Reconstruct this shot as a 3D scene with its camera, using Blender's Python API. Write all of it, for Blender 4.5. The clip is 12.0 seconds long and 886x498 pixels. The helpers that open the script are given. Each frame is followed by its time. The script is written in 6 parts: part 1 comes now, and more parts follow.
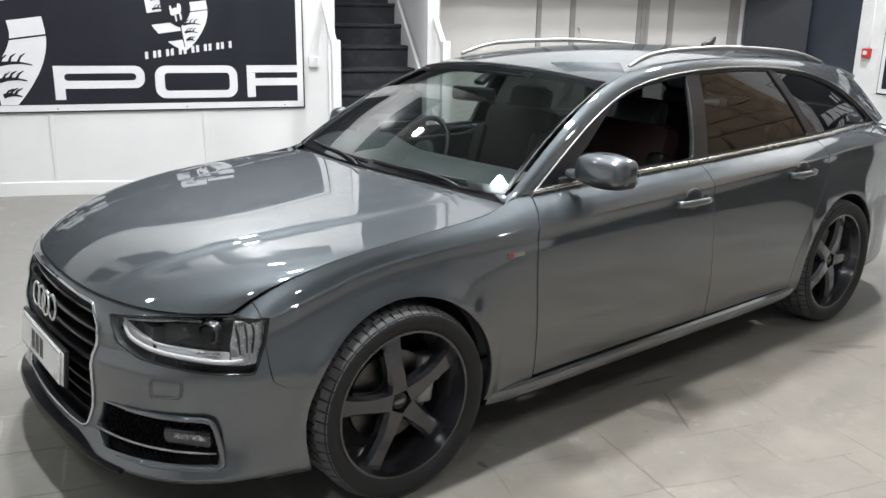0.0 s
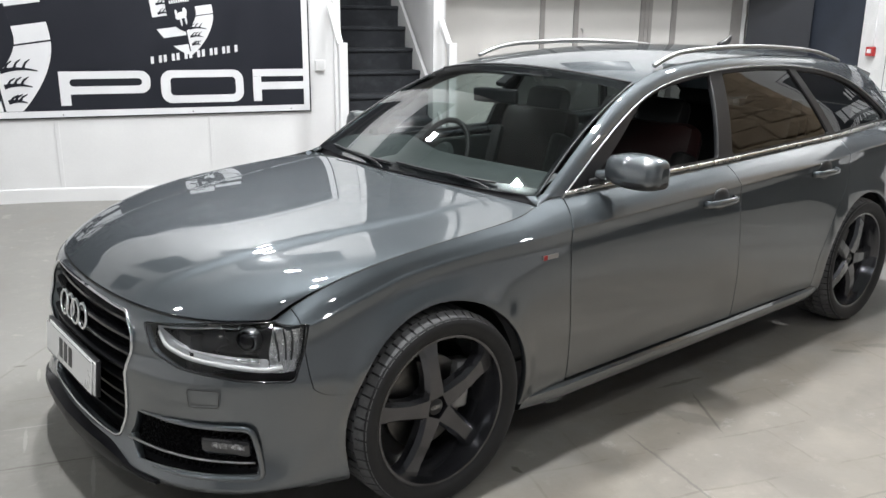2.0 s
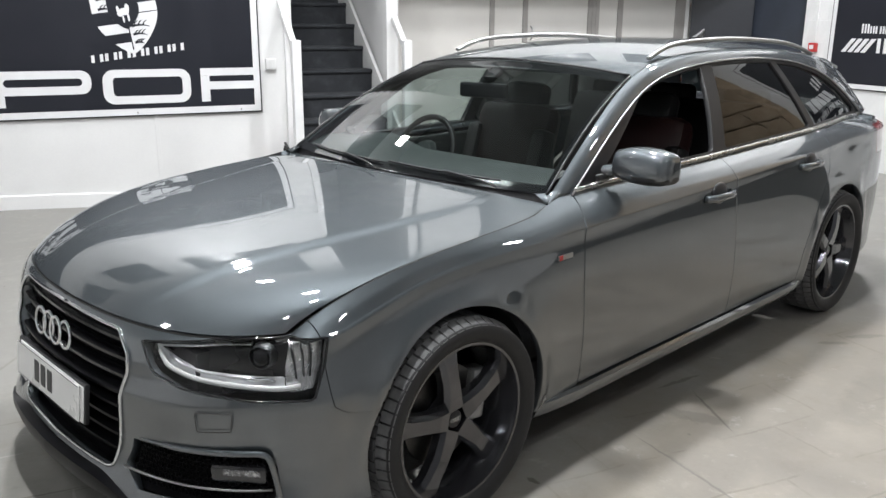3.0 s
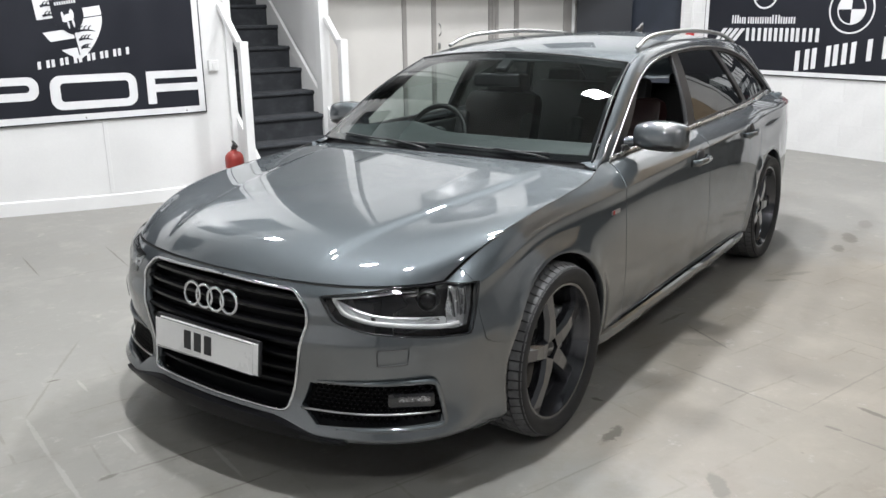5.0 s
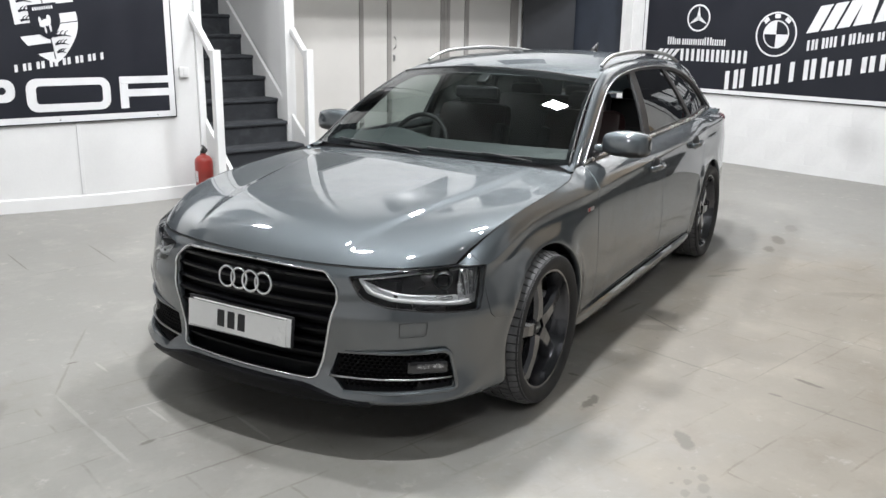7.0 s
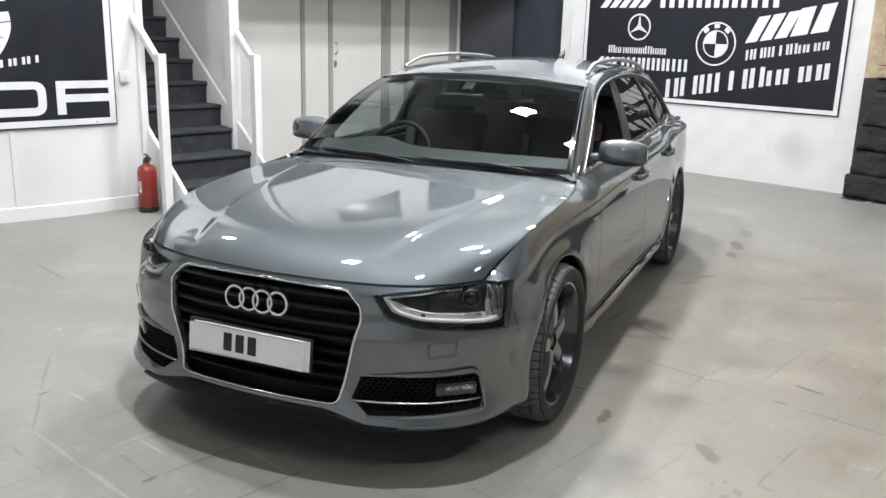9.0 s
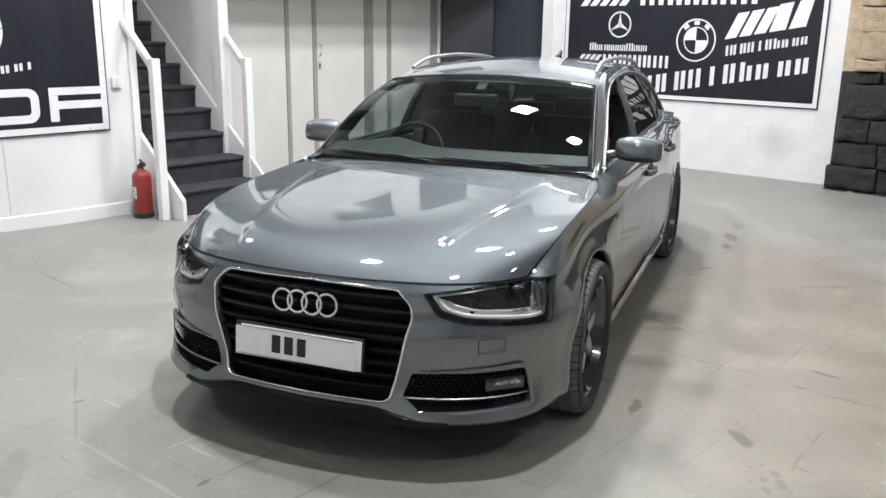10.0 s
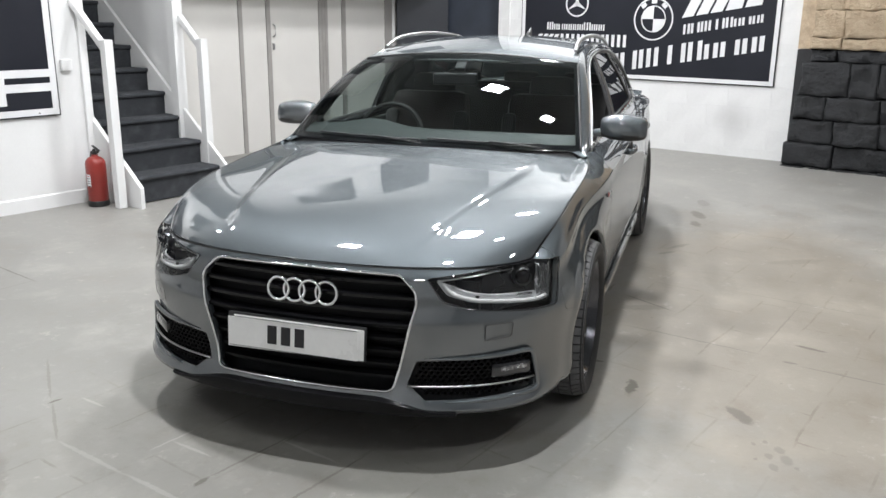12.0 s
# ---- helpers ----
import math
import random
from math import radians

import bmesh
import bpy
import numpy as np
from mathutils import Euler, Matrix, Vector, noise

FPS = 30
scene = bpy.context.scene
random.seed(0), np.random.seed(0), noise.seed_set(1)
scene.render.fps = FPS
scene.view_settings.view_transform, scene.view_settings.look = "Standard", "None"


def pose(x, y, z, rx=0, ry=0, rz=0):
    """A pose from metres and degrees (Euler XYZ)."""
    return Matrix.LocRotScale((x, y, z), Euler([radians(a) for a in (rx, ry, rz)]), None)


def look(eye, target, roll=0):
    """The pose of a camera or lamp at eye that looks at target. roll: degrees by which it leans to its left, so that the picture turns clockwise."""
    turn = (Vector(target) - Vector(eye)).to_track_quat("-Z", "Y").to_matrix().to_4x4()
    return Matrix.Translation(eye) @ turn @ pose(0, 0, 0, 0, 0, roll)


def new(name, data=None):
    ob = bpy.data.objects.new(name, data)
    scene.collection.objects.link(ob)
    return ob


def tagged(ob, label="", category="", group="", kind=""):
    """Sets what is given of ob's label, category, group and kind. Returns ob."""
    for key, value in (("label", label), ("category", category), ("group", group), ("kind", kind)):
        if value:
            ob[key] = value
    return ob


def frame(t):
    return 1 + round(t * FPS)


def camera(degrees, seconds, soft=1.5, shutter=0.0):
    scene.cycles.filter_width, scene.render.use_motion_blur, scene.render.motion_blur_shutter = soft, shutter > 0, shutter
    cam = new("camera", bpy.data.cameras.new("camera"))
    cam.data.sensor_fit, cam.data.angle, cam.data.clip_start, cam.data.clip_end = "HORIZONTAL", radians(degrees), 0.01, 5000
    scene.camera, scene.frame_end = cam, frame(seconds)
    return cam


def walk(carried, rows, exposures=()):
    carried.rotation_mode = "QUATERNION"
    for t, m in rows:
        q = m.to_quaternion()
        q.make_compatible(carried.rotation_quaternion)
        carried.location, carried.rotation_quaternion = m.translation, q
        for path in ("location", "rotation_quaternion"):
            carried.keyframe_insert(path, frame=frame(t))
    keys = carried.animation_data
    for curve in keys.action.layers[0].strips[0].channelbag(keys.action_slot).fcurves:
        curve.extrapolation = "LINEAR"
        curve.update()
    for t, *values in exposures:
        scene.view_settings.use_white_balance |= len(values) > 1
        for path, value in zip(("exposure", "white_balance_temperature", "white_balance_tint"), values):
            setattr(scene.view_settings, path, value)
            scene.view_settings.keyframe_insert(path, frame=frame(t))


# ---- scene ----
cam = camera(55.7, 12.0)
PATH = [
    (0, (-0.426, -3.22, 1.557), (0.212, -1.404, 1.014), 1.0),
    (0.5, (-0.428, -3.208, 1.558), (0.213, -1.393, 1.015), 0.9),
    (1, (-0.424, -3.214, 1.558), (0.216, -1.398, 1.018), 0.8),
    (1.5, (-0.434, -3.21, 1.56), (0.212, -1.396, 1.021), 0.9),
    (2, (-0.544, -3.144, 1.549), (0.11, -1.332, 1.012), 0.5),
    (2.5, (-0.624, -3.048, 1.522), (0.126, -1.274, 0.985), 0.6),
    (3, (-0.733, -2.899, 1.508), (0.077, -1.15, 0.975), 0.4),
    (3.2, (-0.834, -2.866, 1.516), (-0.012, -1.124, 0.979), 0.4),
    (4.8, (-1.605, -2.934, 1.52), (-0.522, -1.342, 0.981), -0.6),
    (5, (-1.71, -2.934, 1.524), (-0.596, -1.363, 0.984), -0.7),
    (5.5, (-1.874, -2.977, 1.542), (-0.69, -1.457, 1.007), -0.5),
    (6, (-1.977, -3.077, 1.544), (-0.772, -1.572, 1.015), -0.1),
    (6.5, (-2.074, -3.142, 1.558), (-0.85, -1.648, 1.038), 0.5),
    (7, (-2.202, -3.093, 1.553), (-0.949, -1.622, 1.039), 0.9),
    (7.5, (-2.346, -3.038, 1.56), (-1.005, -1.643, 1.056), 1.4),
    (9.3, (-2.433, -2.648, 1.539), (-1.017, -1.326, 1.043), 1.3),
    (9.5, (-2.5, -2.615, 1.545), (-1.077, -1.3, 1.048), 0.9),
    (10, (-2.643, -2.538, 1.551), (-1.178, -1.271, 1.054), 0.8),
    (10.5, (-2.683, -2.514, 1.555), (-1.187, -1.286, 1.051), 0.7),
    (11, (-2.707, -2.491, 1.556), (-1.197, -1.29, 1.031), 0.7),
    (11.5, (-2.719, -2.458, 1.55), (-1.193, -1.279, 1.021), 0.8),
    (12, (-2.699, -2.323, 1.526), (-1.158, -1.165, 0.991), 0.6),
]
walk(cam, [(t, look(eye, target, roll)) for t, eye, target, roll in PATH])


# ---- world, lamps, exposure ----
world = bpy.data.worlds.new("night")
world.use_nodes = True
world.node_tree.nodes["Background"].inputs[0].default_value = (0.05, 0.055, 0.07, 1)
world.node_tree.nodes["Background"].inputs[1].default_value = 0.15
scene.world = world
scene.view_settings.exposure = 0.25

CEILING = 5.0
# floodlights under the roof and unseen fill lamps: place, height, width and power
LAMPS = [(2.42, 1.28, 4.6, 0.31, 112.0), (1.94, 0.06, 4.6, 0.17, 56.0), (-0.16, 1.42, 4.6, 0.24, 114.0), (-0.48, -0.85, 4.6, 0.17, 126.0), (-0.10, 3.45, 3.88, 0.19, 30.0),
         # the next four are made-up fill, added to brighten far walls, floor and nose
         (4.9, 2.0, 4.6, 0.30, 140.0), (4.8, -2.3, 4.6, 0.30, 20.0), (-3.7, 1.6, 4.6, 0.30, 10.0), (-4.2, -2.3, 4.6, 0.30, 10.0), (1.15, -4.4, 4.6, 0.22, 26.0), (-1.7, -4.3, 4.6, 0.18, 44.0)]


# ---- small tools ----
def second(k, p):
    """Second derivatives of the natural cubic spline through p at k."""
    n = len(k)
    h = np.diff(k)
    a = np.eye(n)
    b = np.zeros((n,) + p.shape[1:])
    for i in range(1, n - 1):
        a[i, i - 1:i + 2] = h[i - 1], 2 * (h[i - 1] + h[i]), h[i]
        b[i] = 6 * ((p[i + 1] - p[i]) / h[i] - (p[i] - p[i - 1]) / h[i - 1])
    return np.linalg.solve(a, b)


def spline_at(k, p, m, t):
    i = min(max(int(np.searchsorted(k, t, side="right")) - 1, 0), len(k) - 2)
    h = k[i + 1] - k[i]
    u, w = (k[i + 1] - t) / h, (t - k[i]) / h
    return u * p[i] + w * p[i + 1] + ((u ** 3 - u) * m[i] + (w ** 3 - w) * m[i + 1]) * h * h / 6


def hermite(points):
    """A smooth curve through the points; takes 0 to 1 by length."""
    p = np.array([tuple(q) for q in points], float)
    k = np.r_[0, np.cumsum(np.linalg.norm(np.diff(p, axis=0), axis=1))]
    m = second(k, p)

    def f(t):
        return spline_at(k, p, m, min(max(t, 0.0), 1.0) * k[-1])
    f.length = k[-1]
    return f


def flow(*pairs):
    """A function of one number with smooth curvature through (x, y) pairs."""
    k = np.array([a for a, b in pairs], float)
    p = np.array([b for a, b in pairs], float)
    m = second(k, p)
    return lambda t: float(spline_at(k, p, m, min(max(t, k[0]), k[-1])))


def ramp(*pairs):
    """A smooth function of one number through (x, y) pairs, without overshoot."""
    x = np.array([a for a, b in pairs], float)
    y = np.array([b for a, b in pairs], float)
    d = np.diff(y) / np.diff(x)
    m = np.zeros(len(x))
    m[0], m[-1] = d[0], d[-1]
    for i in range(1, len(x) - 1):
        m[i] = 0 if d[i - 1] * d[i] <= 0 else 2 * d[i - 1] * d[i] / (d[i - 1] + d[i])

    def f(t):
        t = min(max(t, x[0]), x[-1])
        i = min(int(np.searchsorted(x, t, side="right")) - 1, len(x) - 2)
        h = x[i + 1] - x[i]
        u = (t - x[i]) / h
        return float((2 * u ** 3 - 3 * u * u + 1) * y[i] + (u ** 3 - 2 * u * u + u) * h * m[i]
                     + (3 * u * u - 2 * u ** 3) * y[i + 1] + (u ** 3 - u * u) * h * m[i + 1])
    return f


def smooth(a, b, t):
    t = min(max((t - a) / (b - a), 0.0), 1.0)
    return t * t * (3 - 2 * t)


def inside(poly, r=0.0):
    """Signed distance to a polygon in a plane, positive inside, with corners rounded by r."""
    n = len(poly)
    area = sum(poly[i][0] * poly[(i + 1) % n][1] - poly[(i + 1) % n][0] * poly[i][1] for i in range(n))

    def f(a, b):
        best, wind = 1e9, False
        for i in range(n):
            (ax, ay), (bx, by) = poly[i], poly[(i + 1) % n]
            ex, ey = bx - ax, by - ay
            t = min(max(((a - ax) * ex + (b - ay) * ey) / (ex * ex + ey * ey), 0), 1)
            best = min(best, math.hypot(a - ax - t * ex, b - ay - t * ey))
            if (ay > b) != (by > b) and a < ax + (b - ay) * ex / ey:
                wind = not wind
        return best if wind else -best
    f.area = area
    return f


def mk(name, verts, faces, material, normals=None, flat=False):
    me = bpy.data.meshes.new(name)
    me.from_pydata([tuple(v) for v in verts], [], faces)
    me.materials.append(material)
    me.shade_flat() if flat else me.shade_smooth()
    if normals is not None:
        me.normals_split_custom_set_from_vertices([tuple(n) for n in normals])
    return me


def part(name, me, parent, label="", m=None):
    ob = new(name, me)
    ob.parent = parent
    if m is not None:
        ob.matrix_basis = m
    if label:
        tagged(ob, label)
    return ob


def thing(name, label, category, group="", kind="", m=None):
    ob = new(name)
    ob.empty_display_size = 0.1
    if m is not None:
        ob.matrix_basis = m
    return tagged(ob, label, category, group, kind)


def add_box(bm, size, at=(0, 0, 0), bevel=0.0, turn=None, seg=2):
    made = bmesh.ops.create_cube(bm, size=1)["verts"]
    bmesh.ops.scale(bm, vec=size, verts=made)
    if bevel:
        edges = list({e for v in made for e in v.link_edges})
        made = bmesh.ops.bevel(bm, geom=edges, offset=bevel, segments=seg, affect="EDGES", profile=0.5)["verts"]
        made = list({v for v in made})
    mat = Matrix.Translation(at) @ (turn if turn is not None else Matrix.Identity(4))
    bmesh.ops.transform(bm, matrix=mat, verts=made)
    return made


def mesh_of(bm, name, material, flat=True):
    me = bpy.data.meshes.new(name)
    bmesh.ops.recalc_face_normals(bm, faces=bm.faces)
    bm.to_mesh(me)
    bm.free()
    me.materials.append(material)
    if not flat:
        me.shade_smooth()
        me.set_sharp_from_angle(angle=radians(40))
    return me


def box(name, size, material, at=(0, 0, 0), bevel=0.0, turn=None):
    bm = bmesh.new()
    add_box(bm, size, at, bevel, turn)
    me = mesh_of(bm, name, material, flat=bevel == 0)
    if 0 < bevel < 0.02:
        for f in sorted(me.polygons, key=lambda f: -f.area)[:6]:
            f.use_smooth = False
    return me


def between(name, lo, hi, material, bevel=0.0):
    """A box from corner to corner."""
    lo, hi = Vector(lo), Vector(hi)
    return box(name, hi - lo, material, (lo + hi) / 2, bevel)


def revolve(name, profile, material, n=48, axis="y", closed=False):
    """A profile of (radius, along) turned round an axis."""
    verts, faces = [], []
    k = len(profile)
    for i in range(n):
        a = 2 * math.pi * i / n
        c, s = math.cos(a), math.sin(a)
        for r, h in profile:
            verts.append((r * c, h, r * s) if axis == "y" else (r * c, r * s, h) if axis == "z" else (h, r * c, r * s))
    for i in range(n):
        for j in range(k if closed else k - 1):
            a, b = i * k + j, i * k + (j + 1) % k
            c, d = ((i + 1) % n) * k + (j + 1) % k, ((i + 1) % n) * k + j
            faces.append((a, b, c, d))
    me = mk(name, verts, faces, material)
    bm = bmesh.new()
    bm.from_mesh(me)
    bmesh.ops.remove_doubles(bm, verts=bm.verts, dist=1e-6)
    bmesh.ops.recalc_face_normals(bm, faces=bm.faces)
    bm.to_mesh(me)
    bm.free()
    me.shade_smooth()
    me.set_sharp_from_angle(angle=radians(35))
    return me


def tube(name, points, radius, material, n=8, flat=1.0, up=(0, 0, 1), caps=True):
    """A round or flattened bar along points."""
    pts = [Vector(p) for p in points]
    verts, faces = [], []
    for i, p in enumerate(pts):
        t = (pts[min(i + 1, len(pts) - 1)] - pts[max(i - 1, 0)]).normalized()
        a = t.cross(Vector(up)).normalized()
        b = a.cross(t)
        r = radius(i / (len(pts) - 1)) if callable(radius) else radius
        for j in range(n):
            w = 2 * math.pi * j / n
            verts.append(p + a * math.cos(w) * r + b * math.sin(w) * r * flat)
    for i in range(len(pts) - 1):
        for j in range(n):
            faces.append((i * n + j, i * n + (j + 1) % n, (i + 1) * n + (j + 1) % n, (i + 1) * n + j))
    if caps:
        faces.append(tuple(range(n))[::-1])
        faces.append(tuple(range((len(pts) - 1) * n, len(pts) * n)))
    return mk(name, verts, faces, material)


def patch(S, u, v, clips=(), lip=0.0, out=None):
    """A piece of the surface S(u, v), cut where a clip of its point turns negative, with exact normals and an edge turned inwards by lip.
    Gives vertices, faces and normals."""
    nu, nv = len(u), len(v)
    eps = 1e-4
    hub = Vector(out) if out is not None else Vector((1.4, 0, 0.55))
    cache = {}

    def at(a, b):
        key = (round(a, 6), round(b, 6))
        if key not in cache:
            p = Vector(S(a, b))
            e = eps * max(abs(u[-1] - u[0]), 1e-3)
            g = eps * max(abs(v[-1] - v[0]), 1e-3)
            n = (Vector(S(a + e, b)) - Vector(S(a - e, b))).cross(Vector(S(a, b + g)) - Vector(S(a, b - g)))
            n = n.normalized() if n.length > 0 else Vector((0, 0, 1))
            if n.dot(p - hub) < 0:
                n = -n
            cache[key] = (p, n)
        return cache[key]

    verts, norms, index, faces = [], [], {}, []

    def vid(q):
        key = (round(q[0], 5), round(q[1], 5))
        if key not in index:
            p, n = at(*q)
            index[key] = len(verts)
            verts.append(p)
            norms.append(n)
        return index[key]

    vals = {}

    def val(c, q):
        key = (c, round(q[0], 6), round(q[1], 6))
        if key not in vals:
            vals[key] = clips[c](at(*q)[0])
        return vals[key]

    for i in range(nu - 1):
        for j in range(nv - 1):
            poly = [(u[i], v[j]), (u[i + 1], v[j]), (u[i + 1], v[j + 1]), (u[i], v[j + 1])]
            for c in range(len(clips)):
                w = [val(c, q) for q in poly]
                if min(w) >= 0:
                    continue
                if max(w) < 0:
                    poly = []
                    break
                cut = []
                for a in range(len(poly)):
                    p, q, x, y = poly[a], poly[(a + 1) % len(poly)], w[a], w[(a + 1) % len(poly)]
                    if x >= 0:
                        cut.append(p)
                    if (x >= 0) != (y >= 0):
                        lo, hi = (p, q) if x >= 0 else (q, p)
                        for _ in range(9):
                            mid = ((lo[0] + hi[0]) / 2, (lo[1] + hi[1]) / 2)
                            if clips[c](Vector(S(*mid))) >= 0:
                                lo = mid
                            else:
                                hi = mid
                        cut.append(lo)
                poly = cut
                if len(poly) < 3:
                    break
            if len(poly) < 3:
                continue
            f = []
            for q in poly:
                k = vid(q)
                if k not in f:
                    f.append(k)
            if len(f) < 3:
                continue
            a, b, c = verts[f[0]], verts[f[1]], verts[f[2]]
            n = (b - a).cross(c - a)
            if len(f) > 3:
                n += (c - a).cross(verts[f[3]] - a)
            if n.dot(norms[f[0]]) < 0:
                f.reverse()
            faces.append(tuple(f))
    if lip:
        count = {}
        for f in faces:
            for a, b in zip(f, f[1:] + f[:1]):
                key = (min(a, b), max(a, b))
                count.setdefault(key, []).append((a, b))
        for (a, b), uses in count.items():
            if len(uses) == 1:
                a, b = uses[0]
                k = len(verts)
                t = (verts[b] - verts[a]).normalized()
                side = t.cross(norms[a]).normalized()
                for w in (b, a):
                    verts.append(verts[w].copy())
                    norms.append((side + norms[w] * 0.6).normalized())
                for w in (a, b):
                    verts.append(verts[w] - norms[w] * lip)
                    norms.append(side)
                faces.append((k, k + 1, k + 2, k + 3))
    return verts, faces, norms


def mirrored(vfn):
    verts, faces, norms = vfn
    flip = lambda p: Vector((p[0], -p[1], p[2]))
    return [flip(p) for p in verts], [tuple(reversed(f)) for f in faces], [flip(n) for n in norms]


# ---- materials ----
def nodes_of(name):
    m = bpy.data.materials.new(name)
    m.use_nodes = True
    t = m.node_tree
    return m, t, t.nodes["Principled BSDF"]


def link(t, a, b):
    t.links.new(a, b)


def noise_node(t, scale, detail=4.0, rough=0.55, coords="Object", stretch=None):
    c = t.nodes.new("ShaderNodeTexCoord")
    n = t.nodes.new("ShaderNodeTexNoise")
    n.inputs["Scale"].default_value, n.inputs["Detail"].default_value, n.inputs["Roughness"].default_value = scale, detail, rough
    src = c.outputs[coords]
    if stretch:
        mp = t.nodes.new("ShaderNodeMapping")
        mp.inputs["Scale"].default_value = stretch
        link(t, src, mp.inputs[0])
        src = mp.outputs[0]
    link(t, src, n.inputs["Vector"])
    return n


def fade(t, value, a, b, lo=0.0, hi=1.0):
    r = t.nodes.new("ShaderNodeMapRange")
    r.inputs[1].default_value, r.inputs[2].default_value, r.inputs[3].default_value, r.inputs[4].default_value = a, b, lo, hi
    link(t, value, r.inputs[0])
    return r.outputs[0]


def mix(t, fac, a, b, mode="MIX"):
    n = t.nodes.new("ShaderNodeMix")
    n.data_type, n.blend_type = "RGBA", mode
    for sock, x in ((n.inputs[0], fac), (n.inputs[6], a), (n.inputs[7], b)):
        if hasattr(x, "links"):
            link(t, x, sock)
        else:
            sock.default_value = x if not isinstance(x, tuple) else (*x[:3], 1)
    return n.outputs[2]


def bump(t, b, height, strength, dist):
    n = t.nodes.new("ShaderNodeBump")
    n.inputs["Strength"].default_value, n.inputs["Distance"].default_value = strength, dist
    link(t, height, n.inputs["Height"])
    link(t, n.outputs[0], b.inputs["Normal"])


def plain(name, color, rough=0.5, metal=0.0, vary=0.12, scale=6.0, grain=90.0, relief=0.0, coat=0.0):
    """A surface with soft and fine variation of tone and gloss."""
    m, t, b = nodes_of(name)
    big, fine = noise_node(t, scale), noise_node(t, grain, 2.0)
    dark = tuple(c * (1 - vary) for c in color)
    light = tuple(min(c * (1 + vary), 1) for c in color)
    f = fade(t, big.outputs[0], 0.3, 0.7)
    col = mix(t, f, dark, light)
    g = fade(t, fine.outputs[0], 0.3, 0.7, 1 - vary * 0.4, 1 + vary * 0.4)
    hsv = t.nodes.new("ShaderNodeHueSaturation")
    link(t, g, hsv.inputs["Value"])
    link(t, col, hsv.inputs["Color"])
    link(t, hsv.outputs[0], b.inputs["Base Color"])
    link(t, fade(t, big.outputs[0], 0.3, 0.7, max(rough - 0.06, 0.02), rough + 0.06), b.inputs["Roughness"])
    b.inputs["Metallic"].default_value = metal
    b.inputs["Coat Weight"].default_value = coat
    if relief:
        bump(t, b, fine.outputs[0], 0.5, relief)
    return m


def glow(name, color, power):
    m, t, b = nodes_of(name)
    b.inputs["Emission Color"].default_value = (*color, 1)
    b.inputs["Emission Strength"].default_value = power
    b.inputs["Base Color"].default_value = (0.8, 0.8, 0.8, 1)
    return m


def pane(name, tint, rough=0.0, ior=1.5):
    """Thin clear or tinted sheet of glass: light passes straight through, and the surface mirrors by angle."""
    m, t, b = nodes_of(name)
    t.nodes.remove(b)
    f = t.nodes.new("ShaderNodeFresnel")
    f.inputs[0].default_value = ior
    a = t.nodes.new("ShaderNodeBsdfTransparent")
    a.inputs[0].default_value = (*tint, 1)
    g = t.nodes.new("ShaderNodeBsdfGlossy")
    g.inputs["Roughness"].default_value = rough
    mx = t.nodes.new("ShaderNodeMixShader")
    link(t, f.outputs[0], mx.inputs[0])
    link(t, a.outputs[0], mx.inputs[1])
    link(t, g.outputs[0], mx.inputs[2])
    link(t, mx.outputs[0], t.nodes["Material Output"].inputs[0])
    return m


def paint_metallic(name, color):
    m, t, b = nodes_of(name)
    flake = t.nodes.new("ShaderNodeTexVoronoi")
    c = t.nodes.new("ShaderNodeTexCoord")
    flake.inputs["Scale"].default_value = 900
    link(t, c.outputs["Object"], flake.inputs["Vector"])
    f = fade(t, flake.outputs["Distance"], 0.0, 0.8)
    link(t, mix(t, f, tuple(x * 1.25 for x in color), tuple(x * 0.8 for x in color)), b.inputs["Base Color"])
    dust = noise_node(t, 5.0, 6.0)
    link(t, fade(t, dust.outputs[0], 0.3, 0.7, 0.51, 0.56), b.inputs["Roughness"])
    b.inputs["Metallic"].default_value = 0.85
    b.inputs["Coat Weight"].default_value = 1.0
    b.inputs["Coat Roughness"].default_value = 0.004
    b.inputs["Coat IOR"].default_value = 2.25
    return m


